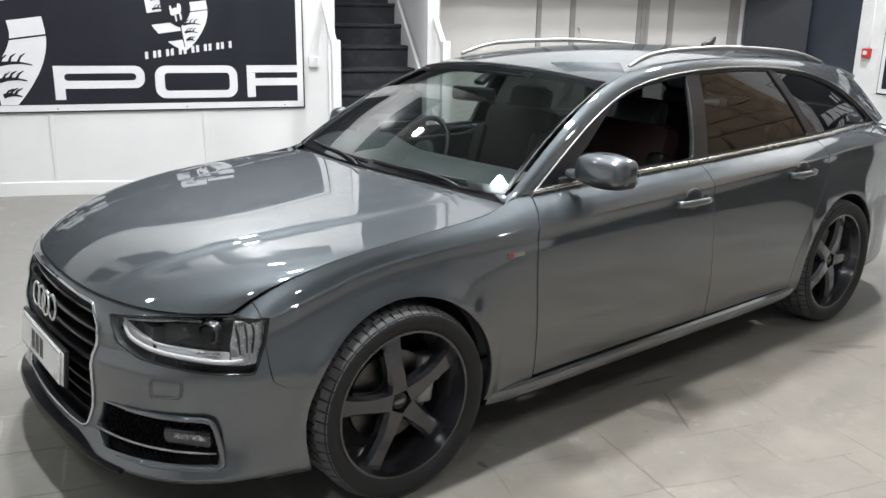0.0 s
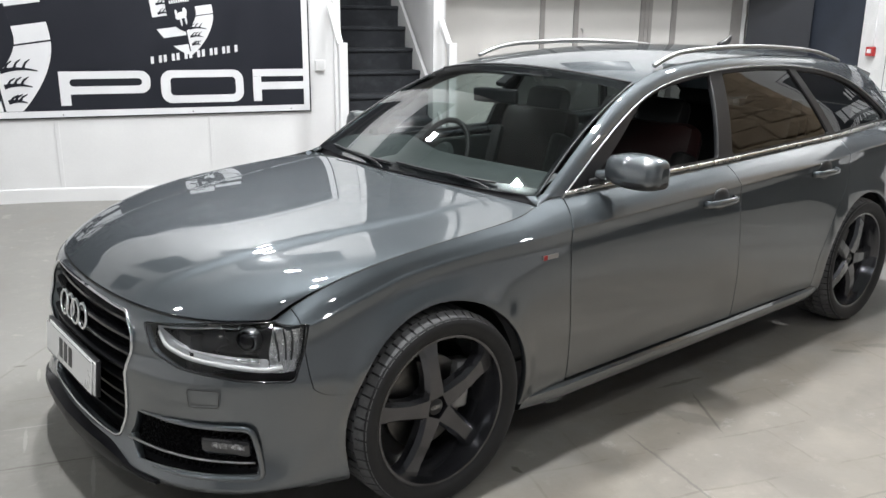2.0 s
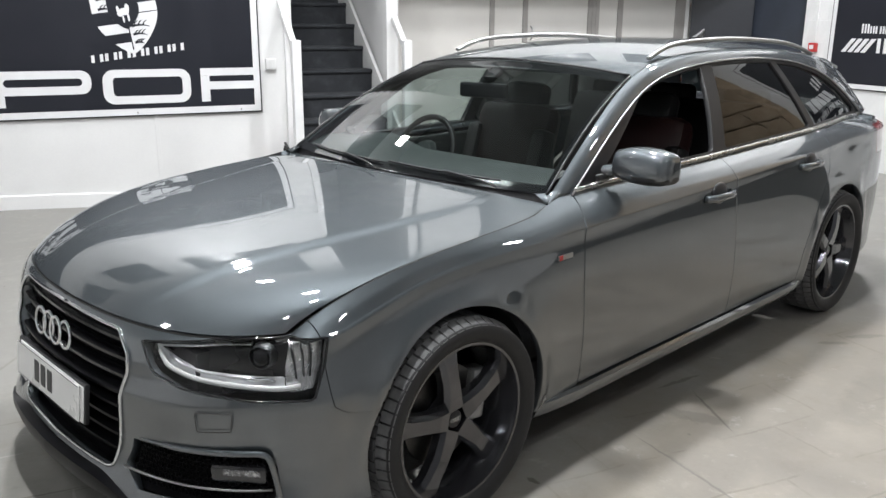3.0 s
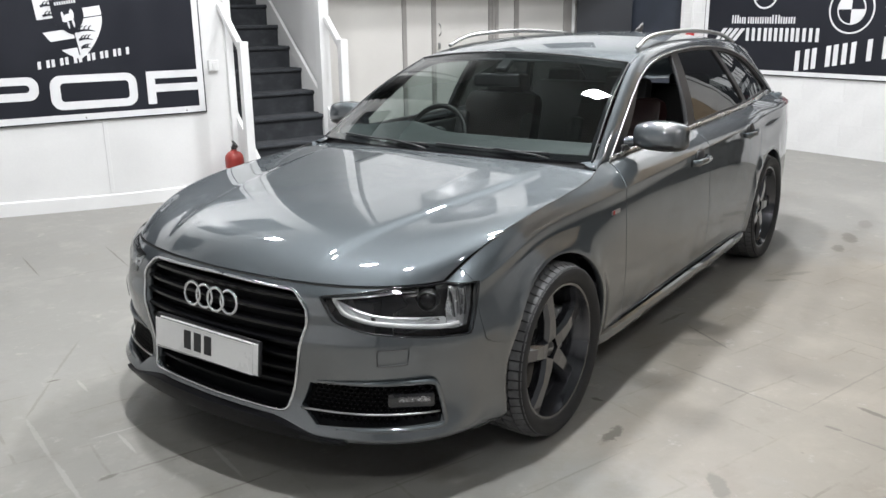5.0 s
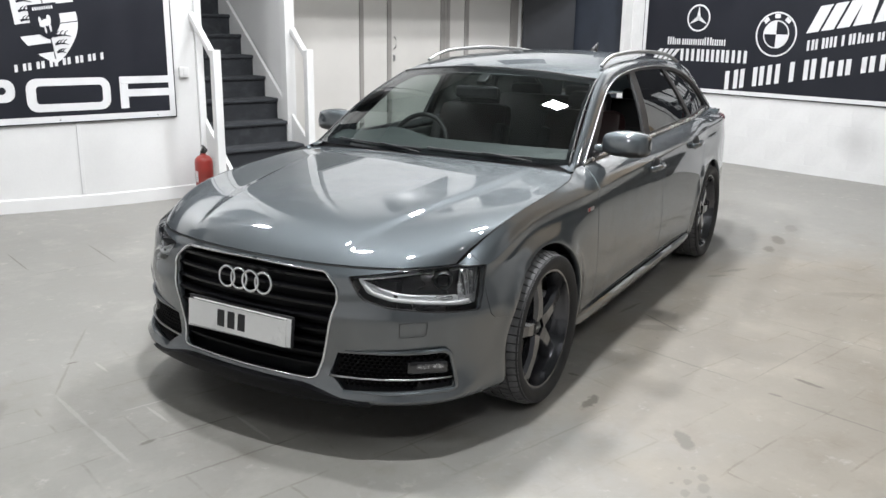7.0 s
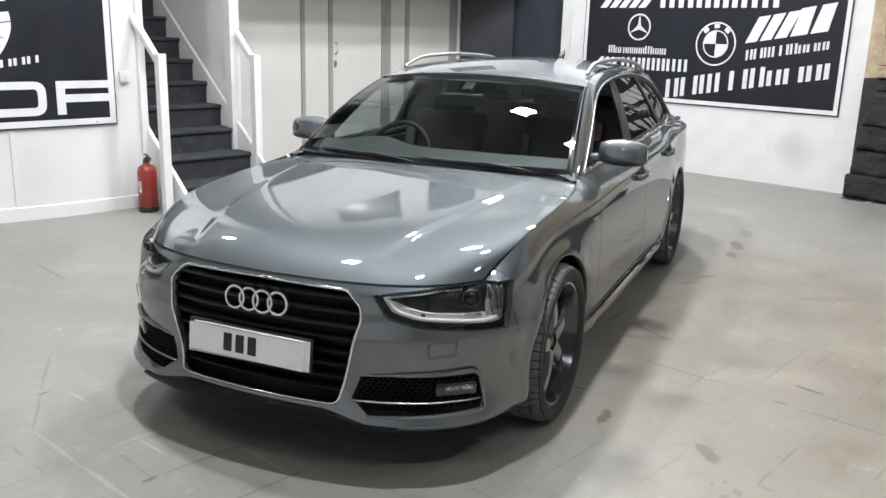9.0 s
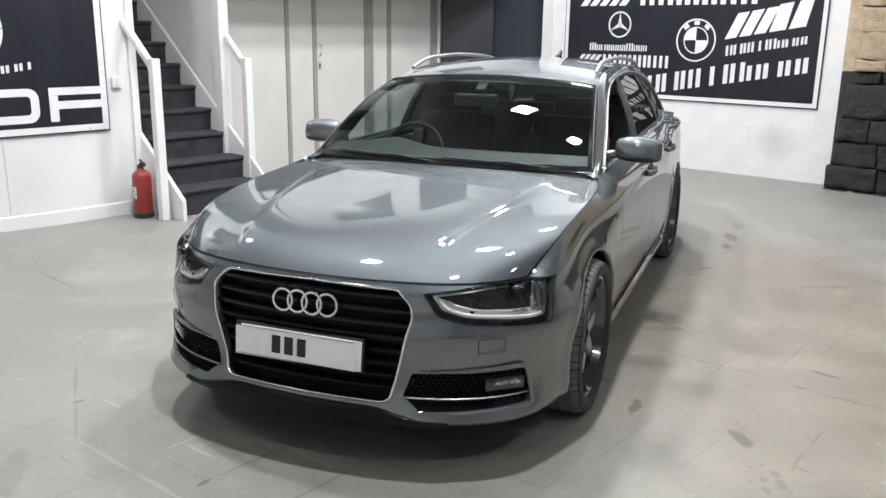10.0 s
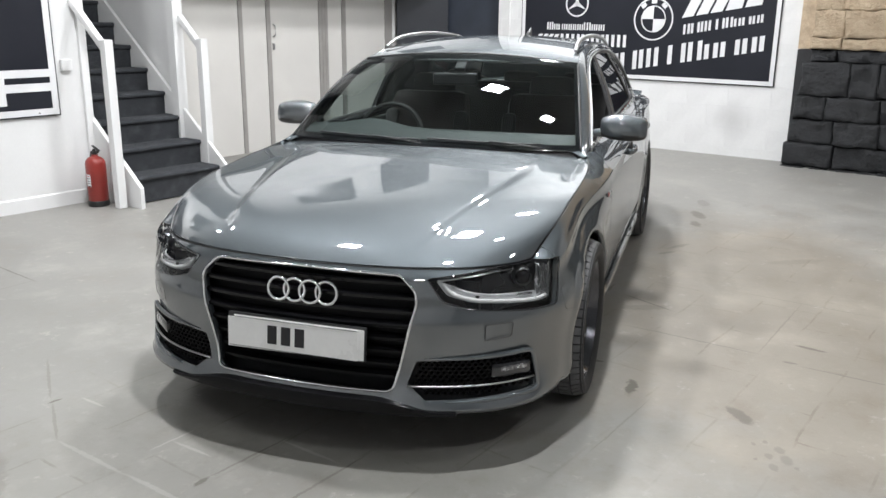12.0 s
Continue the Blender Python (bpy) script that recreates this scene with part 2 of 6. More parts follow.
def floor_material():
    m, t, b = nodes_of("painted_concrete")
    c = t.nodes.new("ShaderNodeTexCoord")
    big, mid, fine = noise_node(t, 0.35, 6.0), noise_node(t, 2.6, 10.0, 0.68), noise_node(t, 45, 3.0)
    grime = noise_node(t, 11, 8.0, 0.72)
    base = mix(t, fade(t, big.outputs[0], 0.35, 0.65), (0.186, 0.181, 0.169), (0.236, 0.230, 0.216))
    worn = mix(t, fade(t, mid.outputs[0], 0.5, 0.68, 0.0, 0.65), base, (0.300, 0.290, 0.269))
    worn = mix(t, fade(t, mid.outputs[0], 0.46, 0.32, 0.0, 0.6), worn, (0.165, 0.150, 0.130))
    worn = mix(t, fade(t, grime.outputs[0], 0.56, 0.72, 0.0, 0.32), worn, (0.15, 0.132, 0.112))
    worn = mix(t, fade(t, grime.outputs[0], 0.42, 0.30, 0.0, 0.25), worn, (0.40, 0.385, 0.36))
    slabs = t.nodes.new("ShaderNodeTexBrick")
    slabs.inputs["Scale"].default_value = 1.0
    slabs.inputs["Mortar Size"].default_value = 0.0055
    slabs.inputs["Brick Width"].default_value, slabs.inputs["Row Height"].default_value = 0.5125, 0.30
    slabs.offset = 0.5
    slabs.inputs["Color1"].default_value, slabs.inputs["Color2"].default_value = (0.9, 0.9, 0.9, 1), (1, 1, 1, 1)
    slabs.inputs["Mortar"].default_value = (0.62, 0.58, 0.53, 1)
    warp = noise_node(t, 2.5, 3.0)
    wv = t.nodes.new("ShaderNodeVectorMath")
    wv.operation = "MULTIPLY_ADD"
    link(t, warp.outputs["Color"], wv.inputs[0])
    wv.inputs[1].default_value = (0.06, 0.06, 0)
    link(t, c.outputs["Object"], wv.inputs[2])
    turn = t.nodes.new("ShaderNodeMapping")
    turn.vector_type = "TEXTURE"
    turn.inputs["Location"].default_value = (-0.875, -0.145, 0)
    link(t, wv.outputs[0], turn.inputs[0])
    link(t, turn.outputs[0], slabs.inputs["Vector"])
    # bare stretches where the paint has gone and the slabs show
    def bare(x, y, rx, ry, turn_z, lo, hi):
        mp = t.nodes.new("ShaderNodeMapping")
        mp.vector_type = "TEXTURE"
        mp.inputs["Location"].default_value, mp.inputs["Scale"].default_value = (x, y, 0), (rx, ry, 1)
        mp.inputs["Rotation"].default_value = (0, 0, radians(turn_z))
        link(t, c.outputs["Object"], mp.inputs[0])
        ln = t.nodes.new("ShaderNodeVectorMath")
        ln.operation = "LENGTH"
        link(t, mp.outputs[0], ln.inputs[0])
        rag = t.nodes.new("ShaderNodeMath")
        rag.operation = "MULTIPLY_ADD"
        rag.inputs[1].default_value = 1.1
        link(t, noise_node(t, 1.7, 7.0, 0.65).outputs[0], rag.inputs[0])
        link(t, ln.outputs["Value"], rag.inputs[2])
        return fade(t, rag.outputs[0], 1.65, 1.25, lo, hi)

    col = mix(t, bare(1.9, -1.15, 2.3, 1.0, 20, 0.0, 0.9), worn, (0.94, 0.86, 0.77), "MULTIPLY")
    col = mix(t, bare(-0.95, -0.15, 1.0, 1.0, 0, 0.0, 0.6), col, (0.92, 0.91, 0.88), "MULTIPLY")
    patchy = fade(t, noise_node(t, 1.1, 5.0).outputs[0], 0.50, 0.62, 0.0, 0.12)
    for x, y, rx, ry in ((1.9, -1.2, 2.3, 1.1), (-0.9, -0.2, 1.1, 1.2)):
        most = t.nodes.new("ShaderNodeMath")
        most.operation = "MAXIMUM"
        link(t, patchy, most.inputs[0])
        link(t, bare(x, y, rx, ry, 20 if x > 0 else 0, 0.0, 0.75), most.inputs[1])
        patchy = most.outputs[0]
    broken = t.nodes.new("ShaderNodeMath")
    broken.operation = "MULTIPLY"
    link(t, patchy, broken.inputs[0])
    link(t, fade(t, noise_node(t, 3.1, 6.0, 0.7).outputs[0], 0.46, 0.60, 0.0, 0.75), broken.inputs[1])
    col = mix(t, broken.outputs[0], col, slabs.outputs["Color"], "MULTIPLY")
    chips = noise_node(t, 5.5, 9.0, 0.75)
    col = mix(t, fade(t, chips.outputs[0], 0.60, 0.66, 0.0, 0.35), col, (0.42, 0.40, 0.365))
    # old oil and tyre spots, open joints, cracks and chipped edges, where they lie: place, half sizes, turn, depth, raggedness and tone
    OIL, DIRT, CHIP = (0.085, 0.074, 0.062), (0.115, 0.104, 0.09), (0.42, 0.405, 0.37)
    marks = [(0.44, -0.985, 0.085, 0.028, 20, 0.8, 0.10, OIL), (0.61, -0.74, 0.03, 0.012, -70, 0.8, 0.03, OIL), (0.46, -1.44, 0.085, 0.032, 50, 0.6, 0.06, OIL), (1.38, -1.48, 0.075, 0.014, -91, 0.75, 0.03, OIL),
             (1.14, -1.45, 0.035, 0.010, -82, 0.6, 0.02, OIL), (3.79, -0.01, 0.14, 0.05, 38, 0.6, 0.10, OIL), (3.50, -0.10, 0.09, 0.04, 30, 0.65, 0.08, OIL), (2.80, -0.25, 0.11, 0.025, -17, 0.5, 0.06, OIL),
             (2.58, -0.25, 0.08, 0.02, -23, 0.45, 0.06, OIL), (4.2, 0.1, 0.12, 0.05, 30, 0.4, 0.10, DIRT), (1.44, -0.60, 0.13, 0.045, -50, 0.45, 0.05, DIRT), (1.60, -0.30, 0.13, 0.012, 8, 0.6, 0.03, OIL),
             (2.2, -0.75, 0.35, 0.09, 30, 0.25, 0.12, DIRT), (2.9, -1.0, 0.22, 0.05, -40, 0.3, 0.1, DIRT), (-1.6, 0.4, 0.2, 0.05, 60, 0.3, 0.1, DIRT)]
    marks += [(x, y, 0.9 * r, 0.6 * r, 30, 0.4, 0.035, DIRT) for x, y, r in ((0.13, -1.67, 0.030), (0.20, -1.63, 0.026), (0.21, -1.69, 0.040), (0.27, -1.65, 0.034), (0.30, -1.59, 0.016), (0.26, -1.56, 0.014), (0.15, -1.60, 0.012), (0.17, -1.74, 0.016))]
    marks += [(x, y, n, w, turn_z, deep, 0.02, tone) for x, y, n, w, turn_z, deep, tone in (
        (1.14, -0.96, 0.36, 0.006, -87, 0.6, DIRT), (1.14, -1.72, 0.24, 0.006, -87, 0.65, DIRT), (1.53, -0.58, 0.18, 0.007, -107, 0.7, OIL), (2.05, -1.25, 0.40, 0.005, -88, 0.45, DIRT), (1.6, -1.28, 0.45, 0.005, 2, 0.4, DIRT),
        (-1.17, -0.16, 0.035, 0.012, 10, 0.8, OIL), (-0.95, -0.16, 0.20, 0.006, -1, 0.7, DIRT), (-0.94, -0.48, 0.26, 0.006, 0, 0.7, DIRT), (-1.05, 0.16, 0.10, 0.006, 1, 0.3, CHIP), (-1.05, 0.05, 0.10, 0.008, -86, 0.32, CHIP),
        (-1.06, 0.68, 0.08, 0.008, -87, 0.32, CHIP), (-0.80, -0.30, 0.14, 0.008, -88, 0.3, CHIP), (-0.89, 2.78, 0.25, 0.006, -89, 0.75, OIL), (-0.38, 2.69, 0.30, 0.006, -91, 0.75, OIL), (-0.64, 2.42, 0.30, 0.005, 2, 0.45, DIRT),
        (-1.15, 0.81, 0.030, 0.008, -7, 0.8, OIL), (-1.05, 1.04, 0.24, 0.007, 63, 0.4, DIRT), (-1.24, 0.65, 0.18, 0.007, 64, 0.4, DIRT), (-1.31, 0.29, 0.20, 0.010, -88, 0.25, CHIP), (-1.29, -0.09, 0.18, 0.010, -87, 0.25, CHIP),
        (-0.60, 0.48, 0.20, 0.006, 0, 0.5, DIRT), (0.10, -1.10, 0.30, 0.005, 1, 0.35, DIRT), (-0.30, -0.80, 0.30, 0.005, 0, 0.45, DIRT))]
    shake = {}
    for x, y, rx, ry, turn_z, deep, rag, tone in marks:
        if rag not in shake:
            sv = t.nodes.new("ShaderNodeVectorMath")
            sv.operation = "MULTIPLY_ADD"
            link(t, noise_node(t, 22, 6.0, 0.75).outputs["Color"], sv.inputs[0])
            sv.inputs[1].default_value = (rag, rag, 0)
            link(t, c.outputs["Object"], sv.inputs[2])
            off = t.nodes.new("ShaderNodeVectorMath")
            off.operation = "ADD"
            off.inputs[1].default_value = (-rag / 2, -rag / 2, 0)
            link(t, sv.outputs[0], off.inputs[0])
            shake[rag] = off.outputs[0]
        mp = t.nodes.new("ShaderNodeMapping")
        mp.vector_type = "TEXTURE"
        mp.inputs["Location"].default_value = (x, y, 0)
        mp.inputs["Rotation"].default_value = (0, 0, radians(turn_z))
        mp.inputs["Scale"].default_value = (rx, ry, 1)
        link(t, shake[rag], mp.inputs[0])
        ln = t.nodes.new("ShaderNodeVectorMath")
        ln.operation = "LENGTH"
        link(t, mp.outputs[0], ln.inputs[0])
        col = mix(t, fade(t, ln.outputs["Value"], 1.1, 0.75, 0.0, deep), col, tone)
    specks = t.nodes.new("ShaderNodeTexVoronoi")
    specks.inputs["Scale"].default_value = 3.2
    link(t, wv.outputs[0], specks.inputs["Vector"])
    col = mix(t, fade(t, specks.outputs["Distance"], 0.035, 0.015, 0.0, 0.55), col, (0.13, 0.12, 0.10))
    link(t, col, b.inputs["Base Color"])
    link(t, fade(t, mid.outputs[0], 0.3, 0.7, 0.42, 0.62), b.inputs["Roughness"])
    add = t.nodes.new("ShaderNodeMath")
    add.operation = "MULTIPLY_ADD"
    link(t, fine.outputs[0], add.inputs[0])
    add.inputs[1].default_value = 0.25
    link(t, mid.outputs[0], add.inputs[2])
    bump(t, b, add.outputs[0], 0.35, 0.004)
    return m


def stone_material(name, dark, light, cut):
    m, t, b = nodes_of(name)
    info = t.nodes.new("ShaderNodeObjectInfo")
    big, fine = noise_node(t, 7, 8.0, 0.7), noise_node(t, 60, 6.0, 0.7)
    col = mix(t, fade(t, big.outputs[0], 0.35, 0.65), dark, light)
    col = mix(t, fade(t, info.outputs["Random"], 0, 1, 0.0, 0.35), col, tuple(x * 0.7 for x in dark))
    col = mix(t, fade(t, fine.outputs[0], 0.62, 0.72, 0.0, 0.5), col, cut)
    link(t, col, b.inputs["Base Color"])
    b.inputs["Roughness"].default_value = 0.62
    both_n = t.nodes.new("ShaderNodeMath")
    both_n.operation = "MULTIPLY_ADD"
    link(t, noise_node(t, 22, 6.0, 0.7).outputs[0], both_n.inputs[0])
    both_n.inputs[1].default_value = 1.6
    link(t, fine.outputs[0], both_n.inputs[2])
    bump(t, b, both_n.outputs[0], 0.9, 0.02)
    return m


def carpet_material():
    m, t, b = nodes_of("dark_carpet")
    fine, wear = noise_node(t, 420, 2.0), noise_node(t, 9, 5.0)
    col = mix(t, fade(t, fine.outputs[0], 0.3, 0.7), (0.012, 0.014, 0.017), (0.04, 0.043, 0.05))
    col = mix(t, fade(t, wear.outputs[0], 0.5, 0.75, 0.0, 0.5), col, (0.075, 0.078, 0.085))
    link(t, col, b.inputs["Base Color"])
    b.inputs["Roughness"].default_value = 0.95
    bump(t, b, fine.outputs[0], 0.8, 0.004)
    return m


PAINT = paint_metallic("grey_metallic_paint", (0.080, 0.093, 0.102))
BLACK_TRIM = plain("black_trim", (0.016, 0.016, 0.018), 0.42)
GLOSS_BLACK = plain("gloss_black", (0.012, 0.012, 0.014), 0.1, coat=1.0)
RUBBER = plain("tyre_rubber", (0.014, 0.014, 0.015), 0.66, vary=0.25, scale=14)
TREAD = plain("tyre_tread", (0.11, 0.11, 0.113), 0.8, vary=0.25, scale=20)
RIM = plain("gunmetal_rim", (0.072, 0.073, 0.082), 0.20, 0.75, coat=1.0)
CHROME = plain("chrome", (0.82, 0.83, 0.84), 0.09, 1.0, vary=0.03)
SATIN = plain("satin_aluminium", (0.42, 0.42, 0.42), 0.36, 1.0, vary=0.05)
TRIM = plain("bright_trim", (0.68, 0.67, 0.65), 0.26, 1.0, vary=0.04)
STEEL = plain("brake_steel", (0.13, 0.127, 0.122), 0.35, 1.0, vary=0.2, scale=20)
CAST = plain("cast_metal", (0.4, 0.4, 0.4), 0.5, 0.9, vary=0.2, scale=20)
LAMP_INNER = plain("lamp_reflector", (0.80, 0.81, 0.83), 0.30, 1.0, vary=0.05)
LAMP_DARK = plain("lamp_bezel", (0.012, 0.012, 0.014), 0.3)
LAMP_GREY = plain("lamp_satin", (0.72, 0.73, 0.75), 0.42, 0.55, vary=0.08)
LAMP_END = plain("lamp_end", (0.62, 0.625, 0.64), 0.24, 0.85, vary=0.4, scale=45, grain=150)
LAMP_RING = plain("lamp_ring", (0.16, 0.165, 0.17), 0.3, 1.0, vary=0.08)
LIGHT_GUIDE = plain("light_guide", (0.7, 0.7, 0.7), 0.22, 0.0, vary=0.03, coat=1.0)
RED_LENS = plain("red_lens", (0.25, 0.012, 0.012), 0.12, coat=1.0)
PLATE_WHITE = plain("plate_white", (0.8, 0.8, 0.79), 0.3, vary=0.03)
# near-black for the shade put into the shut lines
GAP_SHADE = plain("gap_shade_black", (0.006, 0.006, 0.006), 0.8)
INK = plain("ink", (0.012, 0.012, 0.014), 0.4)
DASH = plain("dash_plastic", (0.026, 0.034, 0.033), 0.55, vary=0.15, grain=300, relief=0.0006)
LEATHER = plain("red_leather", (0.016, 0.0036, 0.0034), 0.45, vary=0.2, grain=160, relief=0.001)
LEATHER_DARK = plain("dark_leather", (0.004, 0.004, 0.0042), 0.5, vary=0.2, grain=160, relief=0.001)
SCREEN_GLASS = pane("windscreen_glass", (0.44, 0.50, 0.49), ior=1.9)
CLEAR_GLASS = pane("door_glass", (0.90, 0.94, 0.92), ior=1.55)
TINTED_GLASS = pane("tinted_glass", (0.10, 0.11, 0.11), ior=1.62)
LENS_GLASS = pane("lens_glass", (0.93, 0.94, 0.94), ior=1.5)

FLOOR = floor_material()
WHITE_BOARD = plain("white_board_paint", (0.645, 0.645, 0.645), 0.5, vary=0.035, scale=2.5)
WHITE_GLOSS = plain("white_gloss_paint", (0.67, 0.67, 0.67), 0.42, vary=0.03, scale=3)
BLOCK_PAINT = plain("white_masonry_paint", (0.655, 0.655, 0.655), 0.55, vary=0.05, scale=3, grain=55, relief=0.004)
GREY_WALL = plain("grey_masonry_paint", (0.24, 0.24, 0.245), 0.6, vary=0.1, scale=2, grain=55, relief=0.004)


def smudge(m, at, r, deep):
    """A soft dirty round patch on a wall."""
    t, b = m.node_tree, m.node_tree.nodes["Principled BSDF"]
    g = t.nodes.new("ShaderNodeNewGeometry")
    d = t.nodes.new("ShaderNodeVectorMath")
    d.operation = "DISTANCE"
    d.inputs[1].default_value = at
    link(t, g.outputs["Position"], d.inputs[0])
    old = b.inputs["Base Color"].links[0].from_socket
    link(t, mix(t, fade(t, d.outputs["Value"], r, 0.15 * r, 0.0, deep), old, (0.30, 0.30, 0.30)), b.inputs["Base Color"])


smudge(BLOCK_PAINT, (6.44, 0.655, 0.478), 0.24, 0.42)
CEILING_PAINT = plain("ceiling_paint", (0.24, 0.265, 0.265), 0.7, vary=0.1, scale=2)
PANEL = plain("warm_grey_panel", (0.60, 0.585, 0.56), 0.45, vary=0.03, scale=2)
PANEL_STRIP = plain("grey_strip", (0.33, 0.315, 0.30), 0.4, 0.2, vary=0.08)
DARK_WALL = plain("dark_paint", (0.018, 0.02, 0.026), 0.5, vary=0.2, scale=4)
BLUE_GREY = plain("blue_grey_paint", (0.035, 0.042, 0.058), 0.5, vary=0.15, scale=4)
SIGN_BLACK = plain("sign_black", (0.012, 0.013, 0.019), 0.45, vary=0.1, scale=3)
SIGN_BLACK.node_tree.nodes["Principled BSDF"].inputs["Specular IOR Level"].default_value = 0.3
SIGN_WHITE = plain("sign_white", (0.66, 0.66, 0.675), 0.35, vary=0.03)
CARPET = carpet_material()
STONE_BLACK = stone_material("black_painted_stone", (0.009, 0.010, 0.012), (0.024, 0.025, 0.029), (0.09, 0.09, 0.09))
SANDSTONE = stone_material("sandstone", (0.40, 0.30, 0.20), (0.56, 0.45, 0.32), (0.28, 0.21, 0.15))
MORTAR = plain("mortar", (0.026, 0.026, 0.028), 0.9, vary=0.3, relief=0.006)
MORTAR_TAN = plain("tan_mortar", (0.42, 0.33, 0.235), 0.9, vary=0.3, relief=0.006)
EXT_RED = plain("extinguisher_red", (0.25, 0.028, 0.022), 0.35, vary=0.1, coat=0.2)
ALARM_RED = plain("alarm_red", (0.42, 0.03, 0.03), 0.4)
HOSE = plain("hose_black", (0.02, 0.02, 0.02), 0.5)
LED = glow("led_panel", (0.97, 0.985, 1.0), 60.0)
SKYLIGHT = plain("dark_skylight", (0.03, 0.035, 0.04), 0.3, vary=0.1)


# ---- the room ----
def structure(name, me, label, category):
    return tagged(new(name, me), label, category, kind="structure")


X0, X1, Y0, Y1 = -6.5, 6.46, -6.5, 4.25     # inner faces of the room
ST0, ST1 = 1.15, 2.06                       # the stair's sides
BACK = 5.22                                 # face of the panelled wall behind the stair foot
WALL2_END = 3.71


def floor_height(x, y):
    """The slab rises a little towards the far walls."""
    return 0.09 * smooth(3.2, 6.5, x) + smooth(2.6, 4.2, y) * (0.07 * smooth(0.55, -1.6, x) - 0.012)


def build_floor():
    xs = np.linspace(X0 - 0.3, X1 + 2.0, 60)
    ys = np.linspace(Y0 - 0.3, BACK + 2.2, 56)
    verts = [(x, y, floor_height(x, y)) for x in xs for y in ys]
    k = len(ys)
    faces = [(i * k + j, (i + 1) * k + j, (i + 1) * k + j + 1, i * k + j + 1) for i in range(len(xs) - 1) for j in range(k - 1)]
    low = [(xs[0], ys[0], -0.25), (xs[-1], ys[0], -0.25), (xs[-1], ys[-1], -0.25), (xs[0], ys[-1], -0.25)]
    n = len(verts)
    return mk("floor", verts + low, faces + [(n + 3, n + 2, n + 1, n)], FLOOR)


structure("floor", build_floor(), "worn pale grey painted concrete workshop floor", "floor")

# white board wall with the first sign, ending at the stair
structure("wall_north", between("wall_north", (X0, Y1, -0.1), (ST0 - 0.02, Y1 + 0.12, CEILING), WHITE_BOARD), "white painted board wall beside the stair", "wall")
structure("wall_north_stair", between("wall_north_stair", (ST1 - 0.045, Y1, 0.3), (ST1 + 0.055, Y1 + 0.10, CEILING), WHITE_GLOSS), "white painted post at the stair opening", "post")
structure("wall_north_lintel", between("wall_north_lintel", (ST1 + 0.115, Y1, 2.35), (X1 + 2.0, Y1 + 0.12, CEILING), WHITE_BOARD), "white painted beam over the recess", "wall")


def skirting(x0, x1, y):
    """A board along the wall that follows the floor."""
    verts, faces, xs = [], [], np.linspace(x0, x1, 40)
    for x in xs:
        z = floor_height(x, y)
        verts += [(x, y - 0.018, z - 0.06), (x, y - 0.018, z + 0.105), (x, y - 0.013, z + 0.112), (x, y, z + 0.112)]
    for i in range(len(xs) - 1):
        for j in range(3):
            faces.append((4 * i + j, 4 * i + j + 1, 4 * i + j + 5, 4 * i + j + 4))
    faces += [(3, 2, 1, 0), tuple(4 * (len(xs) - 1) + j for j in range(4))]
    return mk("baseboard", verts, faces, WHITE_GLOSS, flat=True)


structure("baseboard", skirting(X0, ST0 - 0.11, Y1), "white painted skirting board", "skirting board")
for i, x in enumerate((-4.76, -3.57, -2.38, -1.18, 0.02)):
    structure("trim", between("trim", (x - 0.016, Y1 - 0.007, 0.125), (x + 0.016, Y1, CEILING), WHITE_BOARD, 0.002), "white cover strip over a board joint", "trim")
# other walls
structure("wall_west", between("wall_west", (X0 - 0.2, Y0 - 0.2, -0.1), (X0, Y1 + 0.12, CEILING), BLOCK_PAINT), "plain white painted wall", "wall")
structure("wall_south", between("wall_south", (X0, Y0 - 0.2, -0.1), (X1 + 0.3, Y0, CEILING), GREY_WALL), "plain grey painted wall", "wall")
structure("ceiling", between("ceiling", (X0, Y0, CEILING), (X1 + 2.0, BACK + 2.0, CEILING + 0.15), CEILING_PAINT), "dark grey painted ceiling", "ceiling")
structure("ceiling_recess", between("ceiling_recess", (ST1 + 0.12, Y1 + 0.125, 2.6), (X1 + 2.0, BACK + 0.1, 2.7), CEILING_PAINT), "low dark ceiling of the recess", "ceiling")

# block wall with the second sign
wall_east = structure("wall_east", between("wall_east", (X1 - 0.0172, 0.05, -0.15), (X1 + 0.2, WALL2_END, CEILING), BLOCK_PAINT), "white painted concrete block wall", "wall")
structure("wall_east_far", between("wall_east_far", (X1 + 0.002, Y0, -0.15), (X1 + 0.3, 0.048, CEILING), BLOCK_PAINT), "wall behind the old stonework", "wall")

# dark part of the recess
structure("wall_dark", between("wall_dark", (6.74, WALL2_END - 0.1, -0.15), (6.84, BACK + 0.1, 2.6), BLUE_GREY), "dark blue-grey painted wall of the recess", "wall")
structure("wall_dark_return", between("wall_dark_return", (X1 + 0.2, WALL2_END - 0.1, -0.15), (6.74, WALL2_END, 2.6), BLUE_GREY), "dark blue-grey wall end", "wall")


def plank_panel(name, a, b, material, proud, label, category):
    return structure(name, between(name, (a, BACK - proud, -0.12), (b, BACK + 0.08, 2.62), material, 0.003), label, category)


